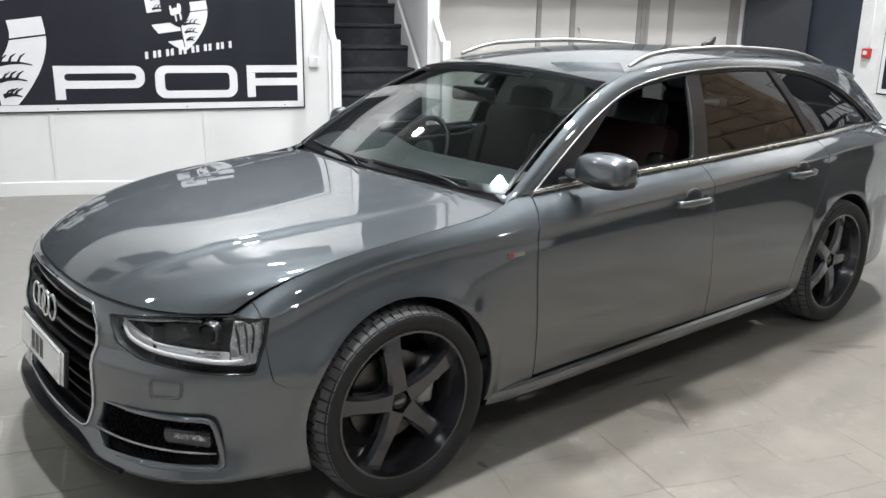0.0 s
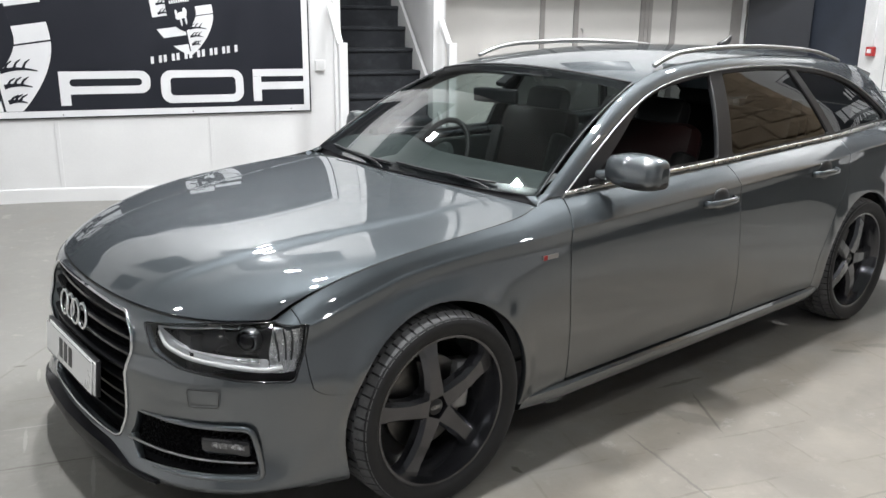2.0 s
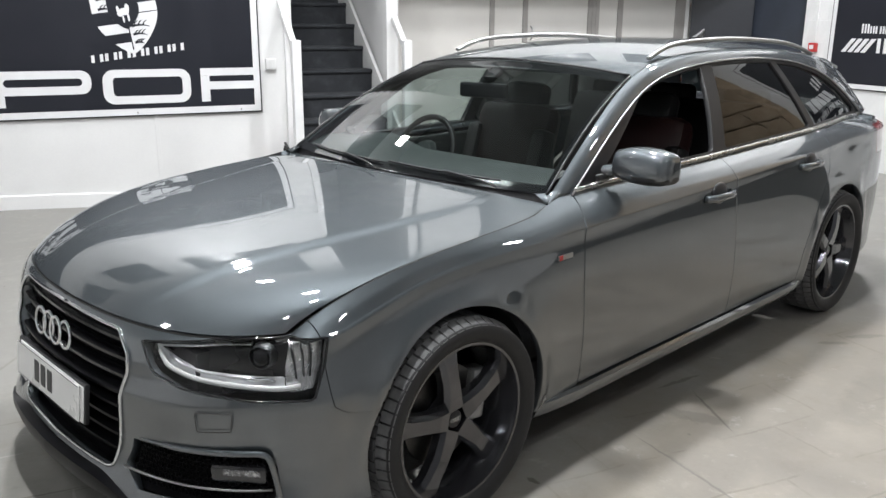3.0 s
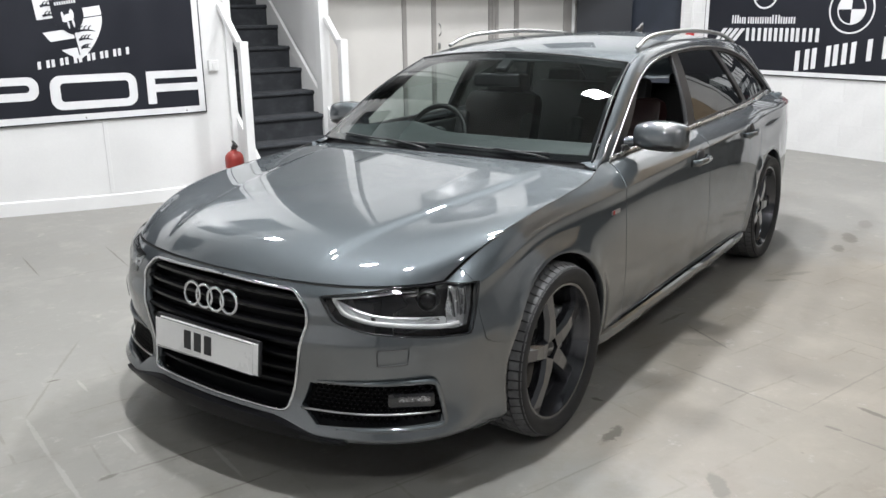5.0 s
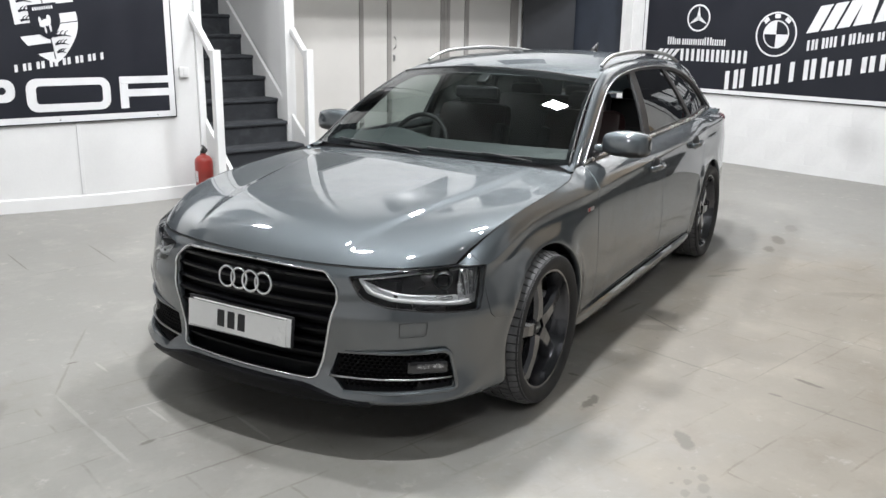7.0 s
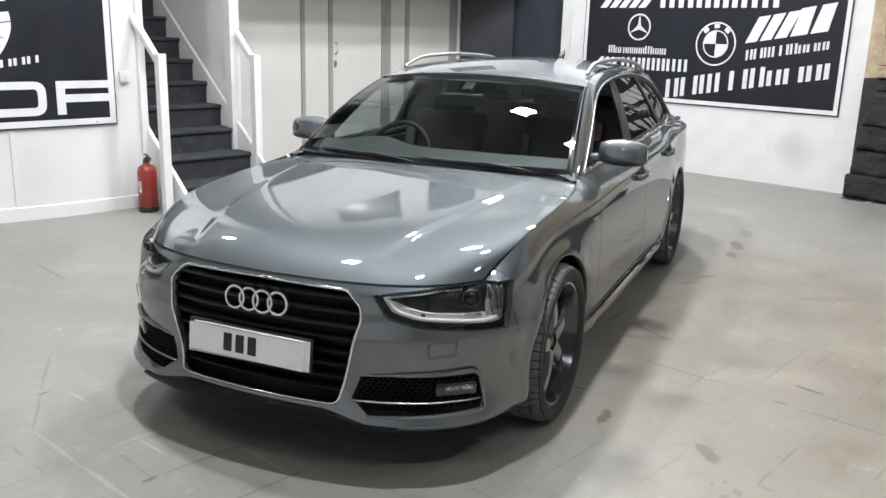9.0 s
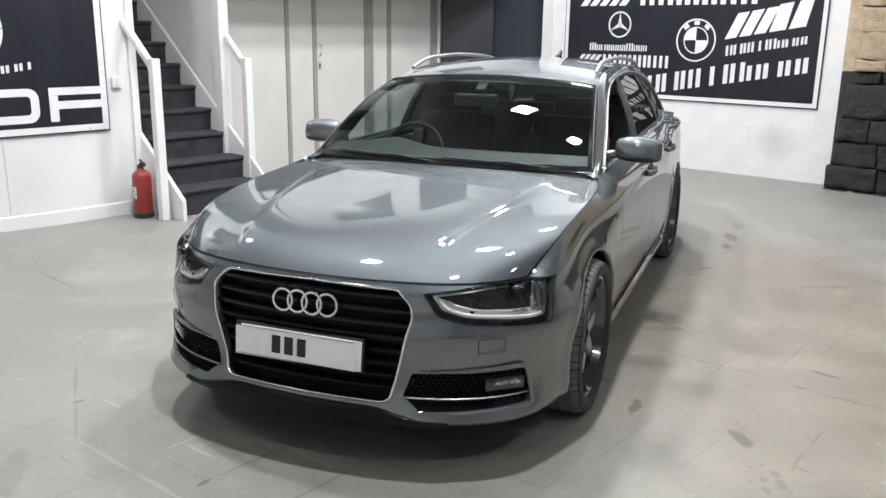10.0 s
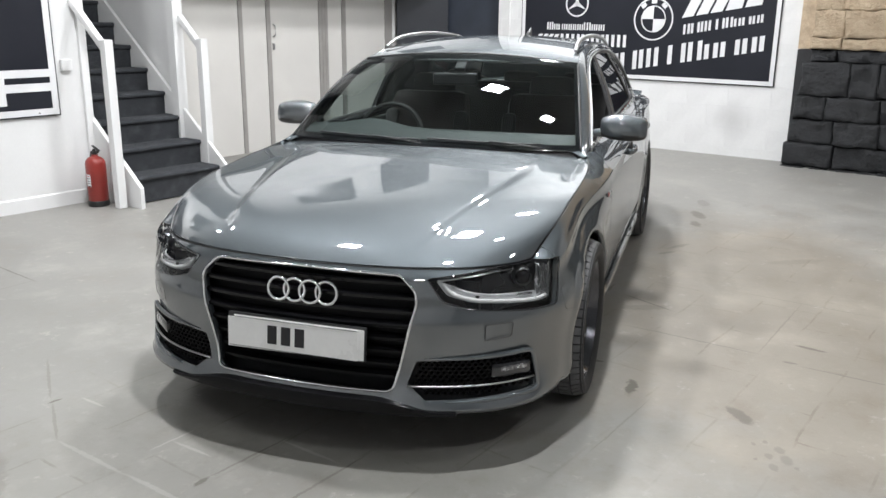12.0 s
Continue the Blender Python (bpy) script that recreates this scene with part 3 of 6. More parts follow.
structure("wall_recess", between("wall_recess", (ST1 + 0.12, BACK + 0.085, -0.15), (6.74, BACK + 0.2, 2.6), PANEL), "wall behind the panelling", "wall")
EDGES = ((2.18, 3.55), (3.605, 3.95), (4.01, 4.78), (4.93, 5.18), (5.25, 6.0))
for a, b in EDGES:
    plank_panel("panel", a + 0.002, b - 0.002, PANEL, 0.0, "flat warm grey panel of the rear wall", "wall panel")
for a, b in ((3.55, 3.605), (3.95, 4.01), (4.78, 4.83), (4.833, 4.88), (4.883, 4.93), (5.18, 5.25), (6.0, 6.14)):
    plank_panel("strip", a, b, PANEL_STRIP, 0.012, "darker grey upright joint strip", "wall strip")
plank_panel("strip", 6.142, 6.2, WHITE_GLOSS, 0.008, "white painted door lining", "door lining")
structure("wall_recess_side", between("wall_recess_side", (ST1 + 0.06, Y1 + 0.11, -0.1), (ST1 + 0.11, BACK + 2.0, CEILING), WHITE_BOARD), "white board side of the stair", "wall")
structure("wall_stair_left", between("wall_stair_left", (ST0 - 0.12, Y1 + 0.125, -0.1), (ST0 - 0.02, BACK + 2.0, CEILING), WHITE_BOARD), "white board side of the stair", "wall")
structure("wall_stair_end", between("wall_stair_end", (ST0 - 0.12, BACK + 2.0, -0.1), (ST1 + 0.11, BACK + 2.1, CEILING), WHITE_BOARD), "white wall at the stair head", "wall")

# panel pull and bolt on the rear wall
pull = thing("door_pull", "small grey metal pull handle on the panel", "handle", m=pose(4.05, BACK, 0))
part("grip", tube("grip", [(0, -0.005, 1.42), (0, -0.04, 1.40), (0, -0.045, 1.35), (0, -0.04, 1.30), (0, -0.005, 1.28)], 0.007, SATIN), pull)
part("bolt", box("bolt", (0.03, 0.014, 0.07), SATIN, (0, -0.007, 1.17), 0.003), pull)

# a dark door leaf standing ajar in the recess
leaf = thing("dark_door", "dark painted flush door standing ajar", "door", m=pose(6.2, 5.19, 0, 0, 0, -45))
part("leaf", between("leaf", (0.01, -0.02, 0.0), (0.70, 0.02, 2.05), DARK_WALL, 0.003), leaf)
part("handle", tube("handle", [(0.63, -0.02, 1.0), (0.63, -0.06, 1.0), (0.53, -0.06, 1.0)], 0.009, SATIN), leaf, "metal lever handle")

# ---- the stair ----
RISE, GOING, NOSE0 = 0.203, 0.243, 3.775
stair = thing("staircase", "straight stair with dark grey carpet and white strings", "staircase", kind="structure")


def build_tread(i):
    """One carpeted step: the riser and tread in one wrap with a rounded nose."""
    z = RISE * (i + 1) + 0.015
    y = NOSE0 + GOING * i
    prof = [(y + 0.022, z - RISE - (0.02 if i else 0.015))]
    prof += [(y + 0.018, z - 0.05)]
    for k in range(7):
        a = radians(-90 + 30 * k)
        prof.append((y + 0.016 - 0.02 * math.cos(a) * (1 if k else 0.4), z - 0.02 + 0.02 * math.sin(a)))
    prof += [(y + 0.08, z), (y + GOING + 0.03, z), (y + GOING + 0.03, z - RISE - 0.02)]
    a, b = ST0 + 0.025, ST1 - 0.005
    verts = [(a, p, q) for p, q in prof] + [(b, p, q) for p, q in prof]
    n = len(prof)
    faces = [(j, j + 1, n + j + 1, n + j) for j in range(n - 1)] + [(n - 1, 0, n, 2 * n - 1), tuple(range(n))[::-1], tuple(range(n, 2 * n))]
    me = mk("tread", verts, faces, CARPET)
    me.set_sharp_from_angle(angle=radians(45))
    return me


for i in range(14):
    part("tread", build_tread(i), stair, "dark grey carpeted step")


def string_board(x, w, y_from):
    """A sloping board along the steps, cut upright at its foot."""
    slope = RISE / GOING
    top = lambda y: (y - NOSE0) * slope + RISE + 0.09
    pts = [(y_from, -0.01), (y_from, max(top(y_from), 0.16)), (7.0, top(7.0)), (7.0, top(7.0) - 0.62), (4.3, -0.01)]
    verts = [(x - w / 2, *p) for p in pts] + [(x + w / 2, *p) for p in pts]
    n = len(pts)
    faces = [tuple(range(n)), tuple(range(n, 2 * n))[::-1]] + [(i, n + i, n + (i + 1) % n, (i + 1) % n) for i in range(n)]
    bm = bmesh.new()
    vs = [bm.verts.new(v) for v in verts]
    for f in faces:
        bm.faces.new([vs[i] for i in f])
    return mesh_of(bm, "string_board", WHITE_GLOSS)


part("string_board", string_board(ST0 + 0.005, 0.035, 3.62), stair, "white painted string board")
part("string_board", string_board(ST1 + 0.012, 0.03, 3.62), stair, "white painted string board")


def newel(x, y, top):
    return between("newel_post", (x - 0.036, y - 0.036, -0.01), (x + 0.036, y + 0.036, top), WHITE_GLOSS, 0.005)


for x, y, top, up in ((1.068, 3.80, 1.325, 0.36), (2.085, 3.955, 1.315, 0.25)):
    part("newel_post", newel(x, y, top), stair, "square white newel post")
    bm = bmesh.new()
    run = Y1 - y - 0.03
    add_box(bm, (0.05, math.hypot(run, up), 0.055), (x, y + 0.03 + run / 2, top - 0.075 + up / 2 + 0.01), 0.006, Matrix.Rotation(math.atan2(up, run), 4, "X"))
    part("handrail", mesh_of(bm, "handrail", WHITE_GLOSS, False), stair, "short white sloping handrail")
part("end_post", between("end_post", (ST0 - 0.06, Y1 - 0.03, 0.0), (ST0 + 0.005, Y1 + 0.05, CEILING), WHITE_GLOSS, 0.004), stair, "white upright at the wall end")

# ---- signs: plain shapes in black and white ----
def slab(name, outline, depth, material, hole=None):
    """A flat shape in the plane x, z, facing -y, with an optional hole of as many points."""
    n = len(outline)
    if hole:
        verts = [(x, -depth, z) for x, z in outline] + [(x, -depth, z) for x, z in hole] + [(x, 0, z) for x, z in outline] + [(x, 0, z) for x, z in hole]
        faces = []
        for i in range(n):
            j = (i + 1) % n
            faces += [(i, j, n + j, n + i), (2 * n + j, 2 * n + i, 3 * n + i, 3 * n + j), (j, i, 2 * n + i, 2 * n + j), (n + i, n + j, 3 * n + j, 3 * n + i)]
    else:
        verts = [(x, -depth, z) for x, z in outline] + [(x, 0, z) for x, z in outline]
        faces = [tuple(range(n)), tuple(range(n, 2 * n))[::-1]] + [((i + 1) % n, i, n + i, n + (i + 1) % n) for i in range(n)]
    me = mk(name, verts, faces, material, flat=True)
    bm = bmesh.new()
    bm.from_mesh(me)
    bmesh.ops.recalc_face_normals(bm, faces=bm.faces)
    bm.to_mesh(me)
    bm.free()
    return me


def rounded(x0, z0, x1, z1, r, k=5, lean=0.0, tilt=0.0):
    pts = []
    for cx, cz, a0 in ((x1 - r, z0 + r, -90), (x1 - r, z1 - r, 0), (x0 + r, z1 - r, 90), (x0 + r, z0 + r, 180)):
        for i in range(k):
            a = radians(a0 + 90 * i / (k - 1))
            x, z = cx + r * math.cos(a), cz + r * math.sin(a)
            pts.append((x + lean * (z - z0), z + tilt * (x - x0)))
    return pts


def ring_pts(cx, cz, r, n=40):
    return [(cx + r * math.cos(2 * math.pi * i / n), cz + r * math.sin(2 * math.pi * i / n)) for i in range(n)]


def shield(cx, top, w, h, n=10):
    """The outline of a crest: straight shoulders, and sides that meet in a point."""
    right = [(cx + w / 2 * (1 + 0.05 * math.sin(math.pi * t)) * (math.cos(max(t - 0.45, 0) / 0.55 * math.pi / 2) ** 0.75), top - h * t) for t in [i / n for i in range(n + 1)]]
    left = [(2 * cx - x, z) for x, z in right[-2::-1]]
    return right + left


def board(name, label, m, x0, z0, x1, z1, border):
    sign = thing(name, label, "sign", m=m)
    part("backing", between("backing", (x0, -0.012, z0), (x1, 0, z1), INK, 0.002), sign, "thin black edge of the board")
    part("border", slab("border", [(x0 + 0.012, z0 + 0.012), (x1 - 0.012, z0 + 0.012), (x1 - 0.012, z1 - 0.012), (x0 + 0.012, z1 - 0.012)], 0.004, SIGN_WHITE,
                        [(x0 + border, z0 + border), (x1 - border, z0 + border), (x1 - border, z1 - border), (x0 + border, z1 - border)]), sign, "white border", pose(0, -0.012, 0))
    part("face", between("face", (x0 + border + 0.001, -0.014, z0 + border + 0.001), (x1 - border - 0.001, -0.0121, z1 - border - 0.001), SIGN_BLACK), sign, "dark printed face")
    return sign


def on(sign, name, me, label="", lift=0.0):
    return part(name, me, sign, label, pose(0, -0.0141 - lift, 0))


def cut(poly, x0, z0, x1, z1):
    """The part of an outline inside a rectangle."""
    for k, lim, keep in ((0, x0, 1), (0, x1, -1), (1, z0, 1), (1, z1, -1)):
        out = []
        for i in range(len(poly)):
            p, q = poly[i], poly[(i + 1) % len(poly)]
            a, b = (p[k] - lim) * keep, (q[k] - lim) * keep
            if a >= 0:
                out.append(p)
            if (a >= 0) != (b >= 0):
                f = a / (a - b)
                out.append((p[0] + (q[0] - p[0]) * f, p[1] + (q[1] - p[1]) * f))
        poly = out
    return poly


def stroke(pts, w):
    """A tapering curved bar along points."""
    left, right, n = [], [], len(pts)
    for i, (x, z) in enumerate(pts):
        a, b = pts[max(i - 1, 0)], pts[min(i + 1, n - 1)]
        dx, dz = b[0] - a[0], b[1] - a[1]
        h = math.hypot(dx, dz)
        r = w * (1 - 0.75 * i / (n - 1)) / 2
        left.append((x - dz / h * r, z + dx / h * r))
        right.append((x + dz / h * r, z - dx / h * r))
    return right + left[::-1]


def crest(sign, cx, mid, w, h, turn=8.0):
    """A tilted quartered shield: white bars in two quarters, dark branches on white in the others, a small dark shield in the middle."""
    c, n = math.cos(radians(turn)), math.sin(radians(turn))

    def put(name, pts, lift=0.0, material=SIGN_WHITE, label=""):
        pts = cut([(cx + x * w * c - z * h * n, mid + x * w * n + z * h * c) for x, z in pts], -3.8, 0.792, 0.8, 2.48)
        if len(pts) > 2:
            on(sign, name, slab(name, pts, 0.002, material), label, lift)

    def branch(x, z, length, tall):
        """A curved dark branch with upright tips."""
        spine = [(x + length * t, z + tall * (0.5 * t - 0.9 * t * t)) for t in [i / 8 for i in range(9)]]
        put("branch", stroke(spine, 0.032), 0.0022, SIGN_BLACK)
        for i in (1, 3, 5):
            p, q = spine[i]
            put("branch", stroke([(p, q), (p + 0.03, q + 0.5 * tall), (p + 0.075, q + 0.75 * tall)], 0.024), 0.0026, SIGN_BLACK)

    line = [(x, z - 0.5) for x, z in shield(0.0, 1.0, 1.0, 1.0, 24)]
    put("quarter", cut(line, -1, 0.06, -0.01, 1), 0, SIGN_WHITE, "white quarter of the shield")
    put("quarter", cut(line, 0.01, -1, 1, 0.0), 0, SIGN_WHITE, "white quarter of the shield")
    for x0, x1, z0, z1 in ((-1, -0.01, -0.225, -0.10), (-1, -0.01, -1, -0.345), (0.01, 1, 0.012, 0.13), (0.01, 1, 0.26, 0.38)):
        put("bar", cut(line, x0, z0, x1, z1))
    for k in range(3):
        branch(0.05, -0.15 - 0.105 * k, 0.30 - 0.075 * k, 0.075 - 0.012 * k)
        branch(-0.42, 0.34 - 0.12 * k, 0.25, 0.07)
    put("inner_shield", [(x * 0.48 - 0.02, z * 0.46 + 0.05) for x, z in line], 0.003, SIGN_BLACK, "small dark shield")
    # a plain light figure of rounded pieces, and bars for the small word over it
    for dx, dz, rx, rz in ((0.0, 0.04, 0.085, 0.045), (0.06, 0.085, 0.035, 0.05), (-0.065, 0.02, 0.05, 0.035), (0.055, -0.035, 0.018, 0.055), (-0.03, -0.05, 0.016, 0.05), (-0.09, 0.075, 0.022, 0.045)):
        put("blob", [(dx - 0.02 + rx * math.cos(2 * math.pi * i / 14), dz + rz * math.sin(2 * math.pi * i / 14)) for i in range(14)], 0.0055 + 0.001 * dx)
    for k in range(9):
        x = -0.19 + 0.039 * k
        put("bar", [(x, 0.205), (x + 0.027, 0.205), (x + 0.027, 0.245), (x, 0.245)], 0.0055)


def word(sign, x0, z0, x1, h, widths, tilt=0.0, gap=0.16, stroke_w=0.24, low=()):
    """A word as plain upright bars, two or three for a character; None leaves a space, low ones are shorter."""
    step = (x1 - x0) / sum(w or 0.45 for w in widths)
    x = x0
    lift = lambda pts: [(p, q + tilt * (p - x0)) for p, q in pts]
    for i, w in enumerate(widths):
        if w:
            a, b = x, x + step * w - step * gap
            hh = h * (0.76 if i in low else 1.0)
            n = max(1, round((b - a) / (1.7 * stroke_w * h)))
            t = min(stroke_w * h, 0.68 * (b - a) / n)
            for k in range(n):
                p = a + (b - a - t) * (k / (n - 1) if n > 1 else 0.0)
                on(sign, "bar", slab("bar", lift([(p, z0), (p + t, z0), (p + t, z0 + hh), (p, z0 + hh)]), 0.003, SIGN_WHITE))
        x += step * (w or 0.45)


sign1 = board("wall_sign", "large black board with white emblem shapes and lettering bars", pose(0, Y1 - 0.008, 0), -3.9, 0.727, 0.878, 2.55, 0.062)
crest(sign1, -0.145, 1.51, 0.455, 0.60)
crest(sign1, -1.60, 1.265, 0.87, 1.147)
word(sign1, -0.424, 1.148, 0.285, 0.056, (1,) * 7, tilt=0.135, gap=0.14, stroke_w=0.42)
# three large hollow shapes along the lower edge
for a, b, z0, r in ((-1.125, -0.44, 0.915, 0.075), (-0.36, 0.305, 0.828, 0.085)):
    on(sign1, "frame_shape", slab("frame_shape", rounded(a, z0, b, 1.095, r, 6), 0.003, SIGN_WHITE, rounded(a + 0.075, z0 + 0.062, b - 0.065, 1.035, 0.030, 6)), "white hollow rounded shape")
on(sign1, "bar", slab("bar", [(-1.126, 0.828), (-1.05, 0.828), (-1.05, 1.096), (-1.126, 1.096)], 0.0035, SIGN_WHITE))
for z0, z1 in ((1.035, 1.095), (0.925, 0.988)):
    on(sign1, "bar", slab("bar", rounded(0.385, z0, 0.822, z1, 0.004, 3), 0.003, SIGN_WHITE))
on(sign1, "bar", slab("bar", rounded(0.385, 0.828, 0.455, 1.034, 0.004, 3), 0.0028, SIGN_WHITE))
for x in (-1.12, -0.12, 0.70):
    on(sign1, "screw", slab("screw", ring_pts(x, 0.757, 0.006, 10), 0.006, STEEL))

# the second sign hangs on the block wall and faces -x
sign2 = board("wall_sign", "large black board with white roundels and lettering bars", pose(X1 - 0.022, 0, 0, 0, 0, -90), -3.36, 0.848, -0.262, 2.95, 0.055)
SX = lambda y: -y                                           # along the board


def ring(sign, cx, cz, r, w, name="ring"):
    on(sign, name, slab(name, ring_pts(cx, cz, r), 0.003, SIGN_WHITE, ring_pts(cx, cz, r - w)), "white ring")


ring(sign2, SX(2.60), 1.685, 0.15, 0.018)
for k in range(3):
    a = radians(90 + 120 * k)
    c, s = math.cos(a), math.sin(a)
    cx, cz = SX(2.60), 1.685
    on(sign2, "spoke", slab("spoke", [(cx + 0.135 * c, cz + 0.135 * s), (cx - 0.026 * s, cz + 0.026 * c), (cx + 0.026 * s, cz - 0.026 * c)], 0.003, SIGN_WHITE), "thin white spoke")
word(sign2, SX(2.99), 1.385, SX(2.22), 0.088, (1.6, 1, 0.8, 1, 1, 1, 1, 1, 0.6, 1.1, 1, 1, 1), gap=0.2, stroke_w=0.2, low=(1, 2, 3, 4, 5, 6, 7, 10, 11, 12))
# slanted bars and blocks
for k in range(4):
    a = SX(3.20) + 0.075 * k
    on(sign2, "slash", slab("slash", [(a, 1.205), (a + 0.05, 1.205), (a + 0.16, 1.335), (a + 0.11, 1.335)], 0.003, SIGN_WHITE))
word(sign2, SX(2.80), 1.205, SX(1.93), 0.135, (1, 1.15, 1), gap=0.08, stroke_w=0.27)
for k in range(5):
    a = SX(3.15) + 0.13 * k
    on(sign2, "slash", slab("slash", [(a, 1.90), (a + 0.09, 1.90), (a + 0.27, 2.12), (a + 0.18, 2.12)], 0.003, SIGN_WHITE))
word(sign2, SX(2.35), 1.90, SX(0.95), 0.22, (1, 1.15, 1), gap=0.1, stroke_w=0.27)
ring(sign2, SX(1.64), 1.52, 0.232, 0.016)
ring(sign2, SX(1.64), 1.52, 0.145, 0.012)
for k in (0, 2):
    a0 = k * 90 + 90
    fan = [(SX(1.64), 1.52)] + [(SX(1.64) + 0.135 * math.cos(radians(a0 + 10 * i)), 1.52 + 0.135 * math.sin(radians(a0 + 10 * i))) for i in range(10)]
    on(sign2, "quarter", slab("quarter", fan, 0.003, SIGN_WHITE), "white quarter of the disc")
for a in (130, 90, 50):
    c, s = math.cos(radians(a)), math.sin(radians(a))
    on(sign2, "bar", slab("bar", [(SX(1.64) + 0.188 * c + u * s * 0.03 + w * c * 0.022, 1.52 + 0.188 * s - u * c * 0.03 + w * s * 0.022) for u, w in ((-1, -1), (1, -1), (1, 1), (-1, 1))], 0.003, SIGN_WHITE))
for k in range(3):
    a = SX(1.31) + 0.155 * k
    dz = 0.165 * (a - SX(1.31))
    on(sign2, "slash", slab("slash", [(a, 1.535 + dz), (a + 0.125, 1.555 + dz), (a + 0.25, 1.825 + dz), (a + 0.125, 1.805 + dz)], 0.003, SIGN_WHITE))
for k in range(2):
    a = SX(0.84) + 0.20 * k
    dz = 0.165 * (a - SX(1.31))
    on(sign2, "block", slab("block", [(a, 1.535 + dz), (a + 0.17, 1.563 + dz), (a + 0.23, 1.84 + dz), (a + 0.09, 1.815 + dz)], 0.003, SIGN_WHITE))
word(sign2, SX(1.285), 1.36, SX(0.41), 0.105, (1, 1.25, 1.4, None, 1.25, 1, 0.95, 1.25, 0.95, 0.65), tilt=0.165, gap=0.15, low=(6, 7, 8, 9))
word(sign2, SX(2.19), 0.905, SX(0.335), 0.205, (1, 1.25, 1.4, None, 1.25, 1, 0.95, 1.25, 0.95, 0.65), tilt=0.172, gap=0.15, low=(6, 7, 8, 9))

# ---- wall fittings ----
alarm = thing("fire_alarm_point", "small red fire alarm call point on the block wall", "fire alarm", m=pose(X1 - 0.02, 3.545, 1.235, 0, 0, -90))
part("box", box("box", (0.092, 0.045, 0.092), ALARM_RED, (0, -0.0225, 0), 0.008), alarm)
part("plate", box("plate", (0.05, 0.004, 0.04), SIGN_WHITE, (0, -0.0465, 0.004), 0.002), alarm, "white front plate")
trunk = thing("cable_trunking", "white plastic cable trunking above the alarm point", "trunking")
part("cover", between("cover", (X1 - 0.035, 3.535, 1.29), (X1 - 0.019, 3.555, CEILING), WHITE_GLOSS, 0.002), trunk)
switch = thing("switch_box", "white plastic switch box on the board wall", "switch", m=pose(0.965, Y1, 1.12))
part("box", box("box", (0.088, 0.035, 0.09), WHITE_GLOSS, (0, -0.0175, 0), 0.006), switch)
part("rocker", box("rocker", (0.026, 0.006, 0.05), WHITE_GLOSS, (0, -0.037, 0), 0.002), switch)

ext = thing("fire_extinguisher", "red fire extinguisher with a black base standing by the stair", "fire extinguisher", m=pose(1.012, 4.03, floor_height(1.0, 4.03)))
part("cylinder", revolve("cylinder", [(0.0, 0.03), (0.07, 0.03), (0.08, 0.045), (0.08, 0.345), (0.074, 0.375), (0.055, 0.398), (0.028, 0.41), (0.024, 0.425), (0.0, 0.425)], EXT_RED, 32, "z"), ext, "red painted cylinder")
part("base", revolve("base", [(0.0, 0.0), (0.078, 0.0), (0.083, 0.01), (0.083, 0.045), (0.079, 0.05), (0.0, 0.05)], HOSE, 32, "z"), ext, "black plastic base ring")
part("valve", revolve("valve", [(0.0, 0.42), (0.02, 0.42), (0.02, 0.45), (0.013, 0.455), (0.013, 0.47), (0.0, 0.47)], HOSE, 16, "z"), ext)
part("lever", box("lever", (0.022, 0.10, 0.008), HOSE, (0, -0.03, 0.478), 0.003, Matrix.Rotation(0.35, 4, "X")), ext, "black squeeze lever")
part("lever", box("lever", (0.022, 0.09, 0.008), HOSE, (0, -0.028, 0.452), 0.003, Matrix.Rotation(-0.15, 4, "X")), ext)
part("gauge", revolve("gauge", [(0, -0.03), (0.014, -0.03), (0.014, -0.018), (0, -0.018)], STEEL, 16, "y"), ext, "", pose(0.012, 0, 0.447))
part("hose", tube("hose", [(0.0, 0.02, 0.445), (0.01, 0.06, 0.44), (0.015, 0.085, 0.38), (0.015, 0.092, 0.26), (0.015, 0.092, 0.15)], 0.009, HOSE), ext, "black rubber hose")


def wrap(r, a0, a1, z0, z1, material):
    n = 12
    verts = []
    for i in range(n + 1):
        a = radians(a0 + (a1 - a0) * i / n)
        for z in (z0, z1):
            verts.append((r * math.cos(a), r * math.sin(a), z))
    return mk("label", verts, [(2 * i, 2 * i + 2, 2 * i + 3, 2 * i + 1) for i in range(n)], material)


part("label", wrap(0.0806, 172, 204, 0.17, 0.27, SIGN_WHITE), ext, "white instruction label")
for k in range(5):
    part("label_bar", wrap(0.0809, 176, 200, 0.172 + 0.02 * k, 0.178 + 0.02 * k, ALARM_RED if k == 4 else INK), ext)

# ---- floodlights and high windows ----
for x, y, z, w, power in LAMPS:
    lamp = thing("flood_light", "square white led floodlight under the roof, inferred or added unseen as fill", "lamp", "roof lamps", m=pose(x, y, z))
    part("housing", box("housing", (w + 0.06, w + 0.06, 0.06), WHITE_GLOSS, (0, 0, 0.035), 0.008), lamp)
    part("diffuser", box("diffuser", (w, w, 0.006), LED, (0, 0, 0.002), 0.0), lamp, "glowing diffuser")
    part("hanger", box("hanger", (0.02, 0.02, CEILING - z - 0.06), SATIN, (0, 0, 0.065 + (CEILING - z - 0.065) / 2)), lamp, "thin metal hanger")
    data = bpy.data.lights.new("led", "AREA")
    data.shape, data.size, data.energy, data.color = "SQUARE", w, power, (0.97, 0.985, 1.0)
    new("led", data).matrix_basis = pose(x, y, z - 0.006)
